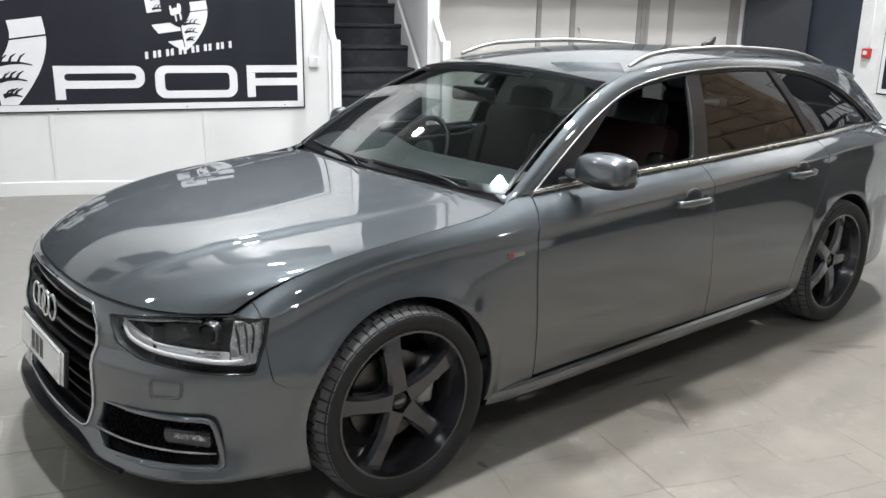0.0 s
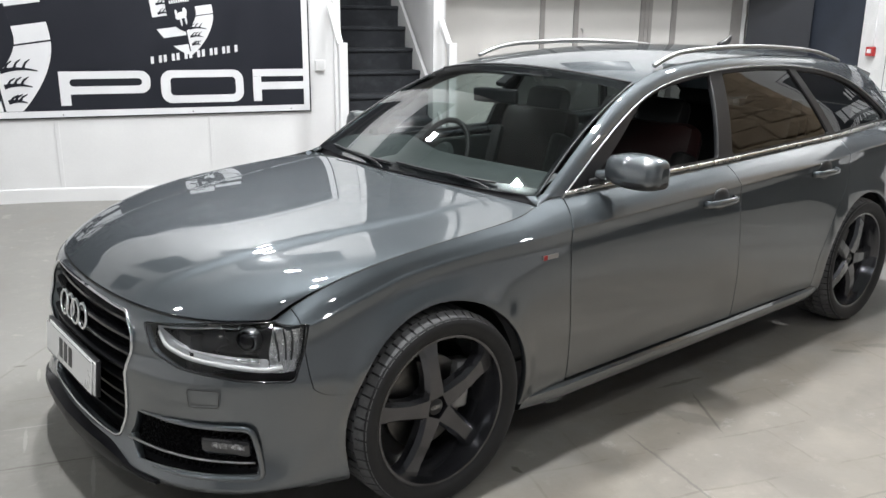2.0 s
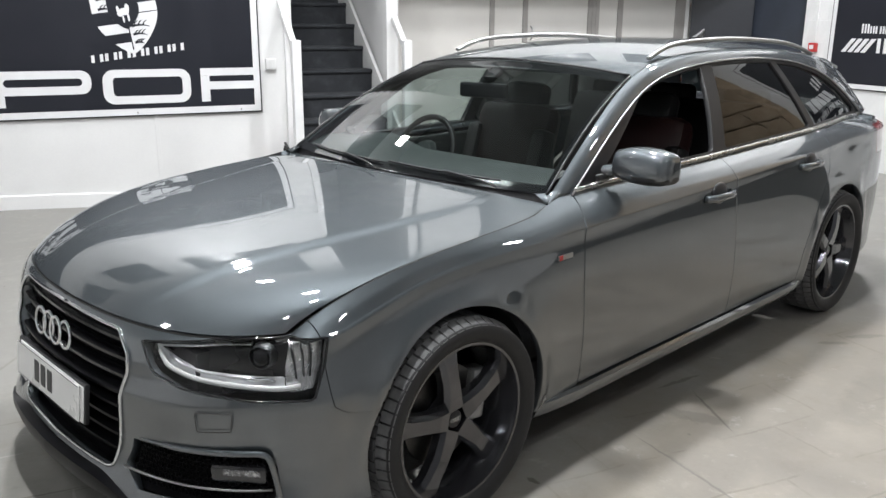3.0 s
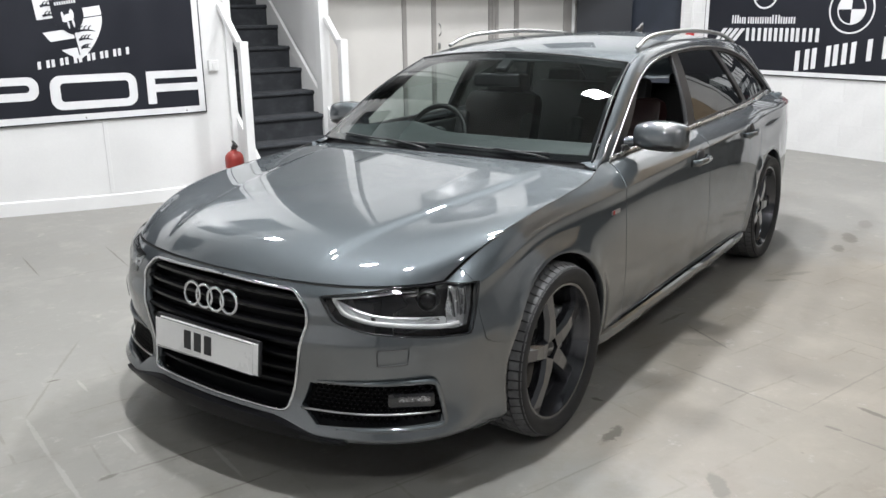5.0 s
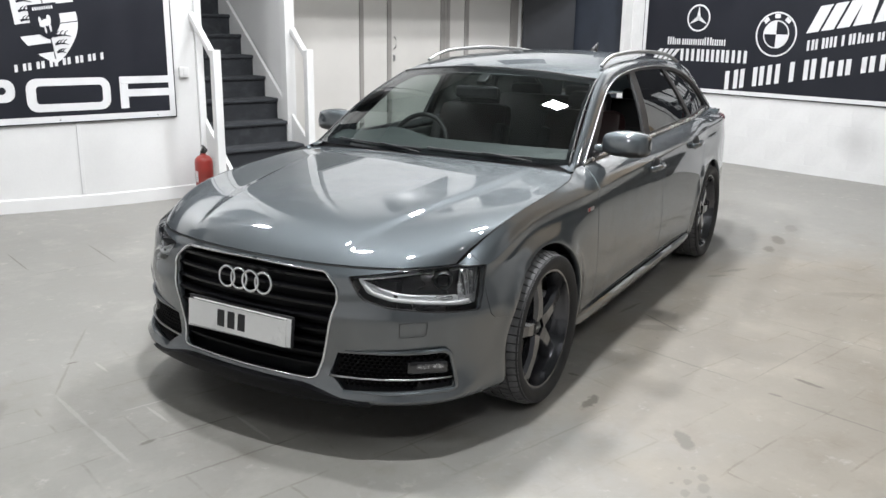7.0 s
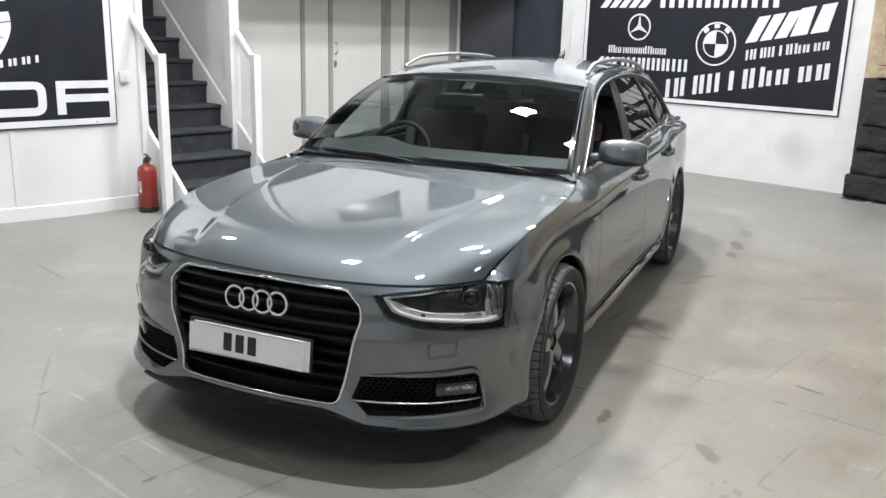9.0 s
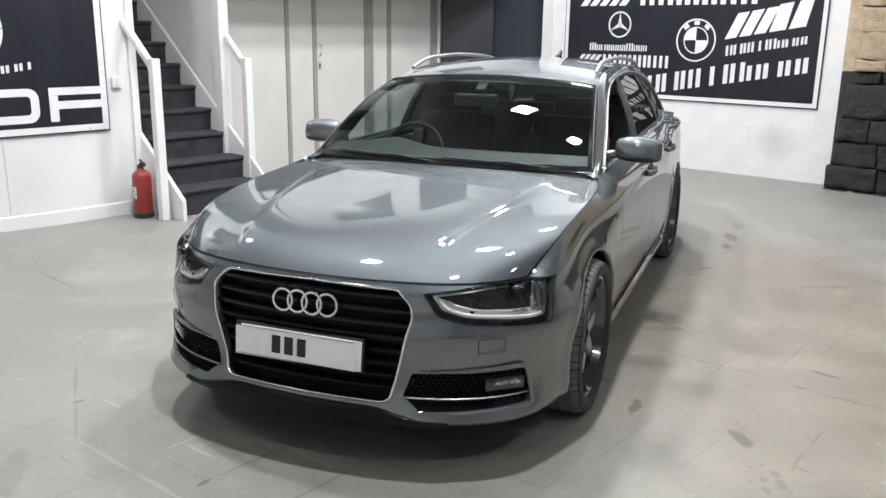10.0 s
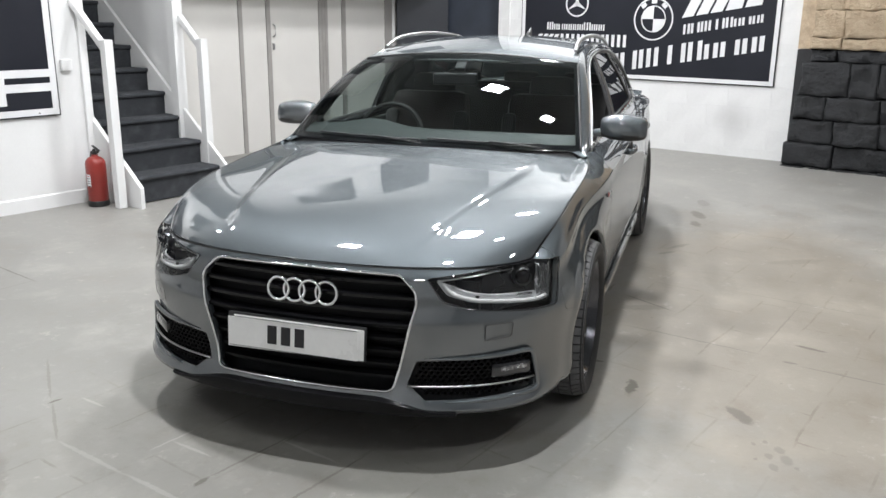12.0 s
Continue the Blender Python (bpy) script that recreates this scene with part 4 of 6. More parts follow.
# a row of dark windows high in the wall
for k, (x, w) in enumerate(((-4.2, 1.2), (-2.45, 1.2), (-0.70, 1.50), (2.88, 1.15), (4.50, 1.10))):
    win = structure("window_%d" % (k + 1), None, "dark night window high in the white wall", "window")
    part("window_frame", slab("window_frame", [(x, 3.24), (x + w, 3.24), (x + w, 4.04), (x, 4.04)], 0.012, WHITE_GLOSS, [(x + 0.03, 3.27), (x + w - 0.03, 3.27), (x + w - 0.03, 4.01), (x + 0.03, 4.01)]), win, "", pose(0, Y1, 0))
    part("window_pane", between("window_pane", (x + 0.031, Y1 - 0.006, 3.271), (x + w - 0.031, Y1 - 0.002, 4.009), SKYLIGHT), win, "dark glass pane")

# ---- block courses of the white wall ----
BLOCK_MESH = {}


def block_mesh(length):
    key = round(length, 3)
    if key not in BLOCK_MESH:
        BLOCK_MESH[key] = box("block", (0.02, length - 0.005, 0.2165), BLOCK_PAINT, (0, 0, 0), 0.0015)
    return BLOCK_MESH[key]


for row in range(18):
    y = 0.052 - (0.225 if row % 2 else 0.0)
    z = -0.04 + 0.221 * (row + 0.5)
    while y < WALL2_END - 0.01:
        a, b = max(y, 0.052), min(y + 0.45, WALL2_END)
        if b - a > 0.03:
            part("block", block_mesh(b - a), wall_east, "", pose(X1 - 0.009 + 0.0004 * math.sin(row * 3 + y * 5), (a + b) / 2, z))
        y += 0.45

# ---- old stonework ----
stone_wall = structure("stone_wall", between("stone_wall", (6.34, -3.2, -0.15), (X1, 0.045, 1.245), MORTAR), "old stone wall, black painted below and bare sandstone above", "stone wall")
part("upper_core", between("upper_core", (6.34, -3.2, 1.25), (X1, 0.045, CEILING - 0.01), MORTAR_TAN), stone_wall, "sandy mortar behind the stones")
rng = random.Random(7)


def grade(i, n, rim):
    """Even steps with a narrow first and last one."""
    return 0.0 if i == 0 else 1.0 if i == n - 1 else rim + (1 - 2 * rim) * (i - 1) / (n - 3)


def stone_mesh(w, h, depth, material, rough):
    """A dressed stone: a bulged and pitted front with soft edges."""
    nu, nv = 13, 9
    verts, faces = [], []
    seed = rng.uniform(0, 100)
    for i in range(nu):
        for j in range(nv):
            u, v = grade(i, nu, 0.012 / w), grade(j, nv, 0.012 / h)
            edge = min(u * w, (1 - u) * w, v * h, (1 - v) * h)
            d = depth - ((0.016 if material is STONE_BLACK else 0.008) if edge < 0.004 else 0.0) + rough * noise.noise(Vector((u * w * 9 + seed, v * h * 9, seed))) + 0.5 * rough * noise.noise(Vector((u * w * 26, v * h * 26 + seed, seed)))
            jit = 0.016 * noise.noise(Vector((u * w * 8 + seed, v * h * 8 + seed, 1)))
            verts.append((-d, (u - 0.5) * w + jit, (v - 0.5) * h + jit))
    for i in range(nu - 1):
        for j in range(nv - 1):
            faces.append((i * nv + j, i * nv + j + 1, (i + 1) * nv + j + 1, (i + 1) * nv + j))
    rim = [i * nv for i in range(nu)] + [(nu - 1) * nv + j for j in range(1, nv)] + [i * nv + nv - 1 for i in range(nu - 2, -1, -1)] + [j for j in range(nv - 2, 0, -1)]
    base = len(verts)
    for r in rim:
        verts.append((0.03, verts[r][1], verts[r][2]))
    n = len(rim)
    for i in range(n):
        faces.append((rim[i], rim[(i + 1) % n], base + (i + 1) % n, base + i))
    return mk("stone", verts, [f[::-1] for f in faces], material)


COURSES = [(-0.06, 0.10, 0), (0.10, 0.33, 0), (0.33, 0.57, 0), (0.57, 0.80, 0), (0.80, 1.13, 0), (1.13, 1.245, 0), (1.25, 1.36, 1), (1.36, 1.62, 1), (1.62, 1.86, 1), (1.86, 2.15, 1),
           (2.15, 2.45, 1), (2.45, 2.72, 1), (2.72, 3.05, 1), (3.05, 3.35, 1), (3.35, 3.65, 1), (3.65, 3.98, 1)]
for n_c, (z0, z1, bare) in enumerate(COURSES):
    y = 0.03 - 0.12 * smooth(0.0, 1.3, z0) + rng.uniform(-0.02, 0.02) + (0.08 if z0 < 0.3 else 0.0)
    y = min(y, 0.047)
    while y > -2.6:
        w = rng.uniform(0.22, 0.52) if n_c else rng.uniform(0.10, 0.30)
        gap = 0.007
        deep = 0.12 + (0.06 if n_c == 0 else 0.02 if z0 < 0.9 else 0.0) + rng.uniform(-0.012, 0.012)
        me = stone_mesh(w - gap, z1 - z0 - gap, deep, SANDSTONE if bare else STONE_BLACK, 0.036 if not bare else 0.016)
        part("stone", me, stone_wall, "", pose(6.345, y - w / 2, (z0 + z1) / 2))
        y -= w


# ---- the car: x runs to the rear from the front axle, y to the driver's side ----
car = thing("estate_car", "dark grey metallic estate car with gunmetal alloy wheels, parked indoors", "car", m=pose(0, 0, 0, 0, 0, 19.3))
WB, TYRE_R, RIM_R, ARCH = 2.808, 0.327, 0.252, 0.364

PLAN = hermite([(-0.875, 0), (-0.866, 0.2), (-0.832, 0.42), (-0.757, 0.62), (-0.62, 0.775), (-0.45, 0.86), (-0.28, 0.893), (0, 0.905), (0.6, 0.893),
                (1.4, 0.886), (2.1, 0.886), (2.81, 0.888), (3.3, 0.85), (3.55, 0.79), (3.72, 0.67), (3.79, 0.43), (3.815, 0)])
LEN = PLAN.length
SAMPLES = [(i / 400, PLAN(i / 400)) for i in range(401)]


def s_of_x(x):
    """Where along the plan the side stands at x."""
    best = min(SAMPLES, key=lambda q: abs(q[1][0] - x) + (0 if q[1][1] > 0.3 or q[1][0] < 1 else 9))
    return best[0]


# heights and insets of the side's lines, by the place along the car
CREASE = ramp((-0.9, 0.60), (-0.62, 0.665), (-0.45, 0.70), (-0.29, 0.745), (-0.08, 0.79), (0.2, 0.817), (0.53, 0.832), (1.58, 0.862), (2.4, 0.892), (3.3, 0.925), (3.82, 0.93))
NOSE_END = -0.545
shut_z = lambda d: 0.706 + 0.116 * (1 - math.exp(-max(d, 0) / 0.18)) + 0.070 * d
mid_z = lambda d: 0.704 + 0.100 * (1 - math.exp(-max(d, 0) / 0.14)) + 0.108 * d
TOP_REST = ramp((-0.9, 0.704), (-0.80, 0.704), (-0.545, 0.706), (0.36, 0.8847), (0.42, 0.892), (0.5, 0.908), (0.56, 0.919), (0.66, 0.928), (1.7, 0.95), (2.55, 0.975), (3.1, 0.99), (3.5, 0.985), (3.82, 0.97))
TOP = lambda x: shut_z(x - NOSE_END) if NOSE_END < x < 0.36 else TOP_REST(x)
TOP_IN = ramp((-0.9, 0.075), (-0.80, 0.08), (-0.62, 0.083), (-0.45, 0.090), (-0.05, 0.096), (0.3, 0.092), (0.40, 0.096), (0.50, 0.116), (0.60, 0.13), (1.7, 0.122), (2.6, 0.13), (3.3, 0.165), (3.55, 0.15), (3.82, 0.09))
LOW_IN = ramp((-0.9, 0.0), (-0.6, 0.005), (-0.4, 0.02), (0.0, 0.04), (0.5, 0.055), (2.3, 0.055), (2.9, 0.05), (3.4, 0.03), (3.82, 0.01))


def side(s, v):
    """The lower body's skin, from the nose round the side to the tail; v runs from the sill up to the shoulder."""
    s = min(max(s, 0.0), 1.0)
    p = PLAN(s)
    q = (PLAN(s + 2e-3) if s < 0.997 else PLAN(s)) - (PLAN(s - 2e-3) if s > 0.003 else PLAN(s))
    if s <= 0.003:
        q = np.array((0.0, 1.0))
    if s >= 0.997:
        q = np.array((0.0, -1.0))
    n = np.array((q[1], -q[0]))
    n = n / np.linalg.norm(n)
    x = p[0]
    zc, zt, it, lo = CREASE(x), TOP(x), TOP_IN(x), LOW_IN(x)
    nose = 1 - smooth(-0.72, -0.40, x)
    # the wings swell out below the crease towards the arches
    sw = (1 - nose) * (0.004 + 0.050 * math.exp(-((x + 0.08) / 0.38) ** 2) + 0.030 * math.exp(-((x - WB) / 0.36) ** 2))
    knots = ((0.0, 0.195, lo + 0.012 + 0.03 * nose), (0.075, 0.224, lo * 0.75 - 0.030 * nose), (0.105, 0.238, lo * 0.7 - 0.026 * nose), (0.14, 0.262, lo * 0.5 - 0.004 * nose), (0.22, 0.36, 0.012 + 0.014 * nose), (0.42, 0.52, 0.002 + 0.012 * nose),
             (0.54, max(zc - 0.10, 0.52 + 0.5 * (zc - 0.555)), 0.004 + 0.62 * sw + 0.018 * nose), (0.61, zc - 0.035, 0.009 + 0.95 * sw + 0.022 * nose), (0.655, zc - 0.004, 0.008 + sw + 0.026 * nose), (0.69, zc + 0.010, 0.016 + sw + 0.022 * nose),
             (0.84, zc + 0.55 * (zt - zc), 0.016 + sw + 0.36 * (it - 0.016 - sw) + 0.01 * nose), (1.0, zt, it))
    v = min(max(v, -0.02), 1.02)
    z = pch([k[0] for k in knots], [k[1] for k in knots], v)
    d = pch([k[0] for k in knots], [k[2] for k in knots], v)
    # the wheel arches stand a little proud
    for ax in (0.0, WB):
        r = math.hypot(x - ax, z - TYRE_R)
        d -= 0.010 * math.exp(-((r - ARCH - 0.01) / 0.035) ** 2) * (1 - smooth(0.70, 0.80, z))
    a = p + n * d
    return (a[0], a[1], z)


def pch(x, y, t):
    n = len(x)
    i = 0
    while i < n - 2 and t > x[i + 1]:
        i += 1
    d = [(y[k + 1] - y[k]) / (x[k + 1] - x[k]) for k in range(n - 1)]

    def slope(k):
        if k == 0:
            return d[0]
        if k == n - 1:
            return d[-1]
        return 0 if d[k - 1] * d[k] <= 0 else 2 * d[k - 1] * d[k] / (d[k - 1] + d[k])
    h = x[i + 1] - x[i]
    u = (t - x[i]) / h
    return ((2 * u ** 3 - 3 * u * u + 1) * y[i] + (u ** 3 - 2 * u * u + u) * h * slope(i) + (3 * u * u - 2 * u ** 3) * y[i + 1] + (u ** 3 - u * u) * h * slope(i + 1))


GAP = 0.0034
arch = lambda ax, r=ARCH: (lambda p: math.hypot(p[0] - ax, p[2] - TYRE_R) - r)
LAMP_LINE = [(0.424, 0.674), (0.658, 0.702), (0.909, 0.704), (0.898, 0.63), (0.874, 0.546), (0.750, 0.552), (0.556, 0.574), (0.470, 0.600)]
LAMP_POLY = inside(LAMP_LINE)


def HEADLAMP(x, y, z):
    """Positive inside the headlamp's outline, which is drawn by the angle round the corner of the nose."""
    return LAMP_POLY(math.atan2(y, 0.2 - x), z)



def rounded(pts, r=0.012, step=0.012, closed=True):
    """A line of straight runs through the points, with its corners rounded."""
    out, n = [], len(pts)
    for i in range(n):
        p = Vector(pts[i])
        if not closed and i in (0, n - 1):
            out.append(p)
            continue
        a, b = Vector(pts[i - 1]) - p, Vector(pts[(i + 1) % n]) - p
        c = min(r, 0.45 * a.length, 0.45 * b.length)
        a, b = p + a.normalized() * c, p + b.normalized() * c
        for k in range(6):
            t = k / 5
            out.append(a * (1 - t) ** 2 + p * 2 * t * (1 - t) + b * t * t)
    if closed:
        out.append(out[0].copy())
    fine = [out[0]]
    for a, b in zip(out, out[1:]):
        m = max(1, int((b - a).length / step))
        fine += [a.lerp(b, (k + 1) / m) for k in range(m)]
    return [(p.x, p.y) for p in fine]


GRILLE = inside([(-0.1, 0.690), (0.345, 0.684), (0.405, 0.632), (0.412, 0.59), (0.345, 0.305), (0.315, 0.279), (-0.1, 0.279)])
INTAKE = inside([(0.385, 0.308), (0.412, 0.388), (0.755, 0.402), (0.772, 0.385), (0.786, 0.270), (0.45, 0.258)])


DOOR_F = ramp((0.19, 0.60), (0.70, 0.575), (0.82, 0.582), (0.93, 0.645))
DOOR_M = ramp((0.19, 1.675), (0.55, 1.655), (0.85, 1.635), (0.98, 1.66))
DOOR_R_RAW = ramp((0.19, 2.36), (0.40, 2.375), (0.60, 2.47), (0.80, 2.60), (1.0, 2.635))
behind = lambda f: (lambda p: p[0] - f(p[2]) - GAP)
before = lambda f: (lambda p: f(p[2]) - p[0] - GAP)
behind_thin = lambda f: (lambda p: p[0] - f(p[2]) - 0.0013)
before_thin = lambda f: (lambda p: f(p[2]) - p[0] - 0.0013)
SILL_Z = 0.262
above_sill = lambda p: p[2] - SILL_Z - GAP
BUMPER_CUT = ramp((0.19, -0.20), (0.465, -0.22), (0.482, -0.33), (0.497, -0.42), (0.53, -0.455), (0.7, -0.462))


def lin(a, b, step):
    n = max(2, int(abs(b - a) / step) + 1)
    return [a + (b - a) * i / (n - 1) for i in range(n)]


def sgrid(x0, x1, step=0.022):
    return lin(s_of_x(x0), s_of_x(x1), step / LEN)


V = [0.0, 0.03, 0.06, 0.10, 0.14, 0.18, 0.22, 0.27, 0.32, 0.37, 0.42, 0.47, 0.51, 0.55, 0.58, 0.60, 0.62, 0.635, 0.645, 0.655, 0.665, 0.675, 0.69, 0.71, 0.74, 0.77, 0.80, 0.84, 0.87, 0.90, 0.93, 0.96, 0.985, 1.0]


def both(name, vfn, material, parent_of, label=""):
    """A panel on either side of the car. Gives the pair: driver's side, passenger side."""
    pair = []
    for k, geo in enumerate((vfn, mirrored(vfn))):
        pair.append(part(name, mk(name, *geo[:2], material, geo[2]), parent_of if not isinstance(parent_of, (list, tuple)) else parent_of[k], label))
    return pair


LIP = 0.028
# front bumper: one piece round the nose
bumper_clips = [lambda p: -GRILLE(p[1], p[2]), lambda p: -INTAKE(p[1], p[2]), lambda p: -(HEADLAMP(*p) + 0.002) if p[0] < -0.2 else 1, before_thin(BUMPER_CUT), arch(0.0)]
half = patch(side, [0.0] + sgrid(-0.8752, -0.26, 0.016)[1:], V, bumper_clips + [lambda p: TOP(p[0]) - p[2] - 0.004], LIP)
both("front_bumper", half, PAINT, car, "grey painted front bumper half")
fender = patch(side, sgrid(-0.52, 0.68, 0.018), V, [behind_thin(BUMPER_CUT), lambda p: -(HEADLAMP(*p) + 0.003) if p[0] < -0.2 else 1, arch(0.0), before(DOOR_F),
                                                    lambda p: p[2] - 0.235 if p[0] > 0.2 else 1], LIP)
both("front_wing", fender, PAINT, car)
door_f = patch(side, sgrid(0.5, 1.75, 0.03), V, [behind(DOOR_F), before(DOOR_M), above_sill], LIP)
doors_f = both("front_door", door_f, PAINT, car)
door_r = patch(side, sgrid(1.55, 2.72, 0.022), V, [behind(DOOR_M), before(DOOR_R_RAW), arch(WB, ARCH + 0.012), above_sill], LIP)
doors_r = both("rear_door", door_r, PAINT, car)
quarter = patch(side, sgrid(2.25, 3.35, 0.02), V, [behind(DOOR_R_RAW), arch(WB), lambda p: 3.30 - p[0], lambda p: p[2] - 0.235 if p[0] < 2.6 else 1], LIP)
both("rear_wing", quarter, PAINT, car)
TAIL = inside([(3.30, 0.80), (3.30, 0.95), (3.9, 0.95), (3.9, 0.78)])
rear = patch(side, sgrid(3.28, 3.82, 0.02)[:-1] + [1.0], V, [lambda p: p[0] - 3.30 - GAP, arch(WB), lambda p: -(TAIL(p[0], p[2]) + 0.002) if p[1] > 0.40 else 1], LIP)
both("rear_bumper", rear, PAINT, car, "grey painted rear bumper and tail half")
tail_lamp = patch(lambda s, v: side(s, v), sgrid(3.28, 3.80, 0.03), V, [lambda p: TAIL(p[0], p[2]) - 0.002, lambda p: p[1] - 0.402], 0.02)
both("tail_lamp", tail_lamp, RED_LENS, car, "red tail lamp lens")

# sills: a rounded bar under the doors with an upper ledge


def build_sill(sign):
    prof = [(0.80, 0.245), (0.868, 0.252), (0.880, 0.243), (0.884, 0.225), (0.872, 0.200), (0.84, 0.188), (0.80, 0.185)]
    verts, faces, xs = [], [], lin(0.375, 2.44, 0.10)
    for i, x in enumerate(xs):
        k = 0.02 * (smooth(0.55, 0.36, x) + smooth(2.30, 2.46, x))
        for y, z in prof:
            verts.append((x, sign * (y - k), z + 0.012 * (x - 0.375) / 2.0))
    n = len(prof)
    for i in range(len(xs) - 1):
        for j in range(n - 1):
            f = (i * n + j, i * n + j + 1, (i + 1) * n + j + 1, (i + 1) * n + j)
            faces.append(f if sign < 0 else f[::-1])
    faces.append(tuple(range(n)) if sign > 0 else tuple(range(n))[::-1])
    faces.append(tuple(range((len(xs) - 1) * n, len(xs) * n)))
    me = mk("sill", verts, faces, PAINT)
    me.set_sharp_from_angle(angle=radians(40))
    return me


for sgn in (1, -1):
    part("sill", build_sill(sgn), car)

# bonnet: one sheet between the front edge, the shut lines and the cowl
S_END = s_of_x(NOSE_END)
FRONT = [side(S_END * i / 120, 1.0) for i in range(121)]
front_x = ramp(*[(e[1], e[0]) for i, e in enumerate(FRONT) if i % 5 == 0])
CORNER_Y = FRONT[-1][1]
BACK = [side(S_END + (s_of_x(0.60) - S_END) * i / 100, 1.0) for i in range(101)]
shut_y = flow(*[(BACK[i][0], BACK[i][1]) for i in (0, 12, 28, 50, 72, 88, 100)])
edge_z = flow(*[(BACK[i][0], BACK[i][2]) for i in (0, 6, 14, 24, 38, 55, 72, 88, 100)])
RIDGE = flow((0.0, 0.47), (0.3, 0.56), (0.6, 0.655), (1.0, 0.76))
COWL = lambda y: 0.404 + 0.122 * (y / 0.72) ** 2


def bonnet(u, w):
    """u from the front edge to the cowl, w from -1 to 1 across; the ridge runs at 0.6 of w."""
    m, q = abs(w), RIDGE(u)
    a = m * q / 0.6 if m < 0.6 else q + (m - 0.6) * (1 - q) / 0.4
    x0, x1 = front_x(a * CORNER_Y), COWL(a * 0.755)
    x = x0 + (x1 - x0) * u
    xe = FRONT[-1][0] + (COWL(0.755) - FRONT[-1][0]) * u
    y = a * (shut_y(xe) if xe > FRONT[-1][0] else CORNER_Y)
    zc, ze = mid_z(u * 1.205), edge_z(xe)
    ze -= 0.85 * max(ze - shut_z(xe - NOSE_END), 0.0)
    k = smooth(0.0, 0.16, u) * (1 - 0.85 * smooth(0.55, 1.0, u))
    d = (a - q) / 0.011
    step = 1 / (1 + math.exp(min(max(d, -30), 30))) - 1
    back = ((a - q) / (1 - q)) ** 1.6 if a > q else 0.0
    z = zc + (ze - zc) * a ** 2.5 + 0.011 * k * (step + back)
    return (x, math.copysign(y, w), z)


hood_u = [0.003, 0.008, 0.014, 0.021, 0.030, 0.040, 0.052, 0.066, 0.082, 0.10, 0.12] + lin(0.14, 1.0, 0.02)
half_w = lin(0.0, 0.54, 0.03) + [0.56, 0.57, 0.577, 0.583, 0.588, 0.593, 0.597, 0.6005, 0.604, 0.608, 0.612, 0.617, 0.622, 0.63, 0.64, 0.66] + lin(0.69, 0.991, 0.03)
hood = patch(bonnet, hood_u, [-w for w in half_w[:0:-1]] + half_w, [], LIP, (0.0, 0, -3))
part("bonnet", mk("bonnet", *hood[:2], PAINT, hood[2]), car, "grey painted bonnet with two soft ridges")

# black beads added in the shut lines, standing for the shade in the gaps
def gap_shade(pts, r=0.0042):
    for sgn in (1, -1):
        part("gap_shade", tube("gap_shade", [(p[0], sgn * p[1], p[2]) for p in pts], r, GAP_SHADE, 6), car)


def shut_line(f, z0, z1):
    """Points just under the skin along a door's edge."""
    pts = []
    for k in range(15):
        z = z0 + (z1 - z0) * k / 14
        s = s_of_x(f(z))
        lo, hi = 0.0, 1.0
        for _ in range(12):
            m = (lo + hi) / 2
            lo, hi = (m, hi) if side(s, m)[2] < z else (lo, m)
        p = side(s, lo)
        pts.append((f(z), p[1] - 0.0065, z))
    return pts


gap_shade([(e[0], e[1] - 0.0035, e[2] - 0.0032) for e in BACK[::5] if e[0] < 0.535], 0.0042)
gap_shade([(e[0] + 0.004, e[1] - 0.002, e[2] - 0.006) for e in FRONT[::6]], 0.005)
gap_shade(shut_line(DOOR_F, 0.25, 0.92))
gap_shade(shut_line(DOOR_M, 0.28, 0.94))
gap_shade(shut_line(DOOR_R_RAW, 0.62, 0.96))

# ---- greenhouse ----
U_EDGE = hermite([(0.555, 0.744, 0.931), (0.883, 0.678, 1.139), (1.215, 0.606, 1.290), (1.52, 0.566, 1.350), (2.0, 0.552, 1.374), (2.6, 0.54, 1.362), (3.1, 0.52, 1.318), (3.42, 0.52, 1.235), (3.66, 0.62, 1.0)])
D_EDGE = hermite([(0.635, 0.768, 0.925), (0.93, 0.715, 1.115), (1.27, 0.648, 1.262), (1.6, 0.612, 1.316), (2.0, 0.598, 1.336), (2.55, 0.594, 1.318), (2.98, 0.612, 1.240), (3.26, 0.645, 1.115), (3.46, 0.678, 0.988)])


def cant(t, w):
    """The body-coloured rail between the side windows and the windscreen and roof."""
    t = min(max(t, 0), 1)
    a, b = Vector(D_EDGE(t)), Vector(U_EDGE(t))
    p = a.lerp(b, w)
    bulge = 0.009 * math.sin(math.pi * min(max(w, 0), 1))
    return p + Vector((-0.25, 0.75, 0.6)).normalized() * bulge


rail = patch(cant, lin(0, 1, 0.012), lin(0, 1, 0.125), [], 0.012, (1.9, 0, 0.9))
both("side_rail", rail, PAINT, car, "grey painted roof rail and screen pillar")
# the wing runs up into the foot of the screen pillar
def pillar_foot(w, k):
    w = min(max(w, 0), 1)
    a = Vector(side(s_of_x(0.5) + (s_of_x(0.655) - s_of_x(0.5)) * (1 - w), 1.0)) - Vector((0, 0, 0.002))
    return a.lerp(Vector(cant(0.004, w)), k)


foot = patch(pillar_foot, lin(0, 1, 0.1), lin(0, 1, 0.25), [], 0.0, (1.9, 0, 0.5))
both("pillar_foot", foot, PAINT, car)


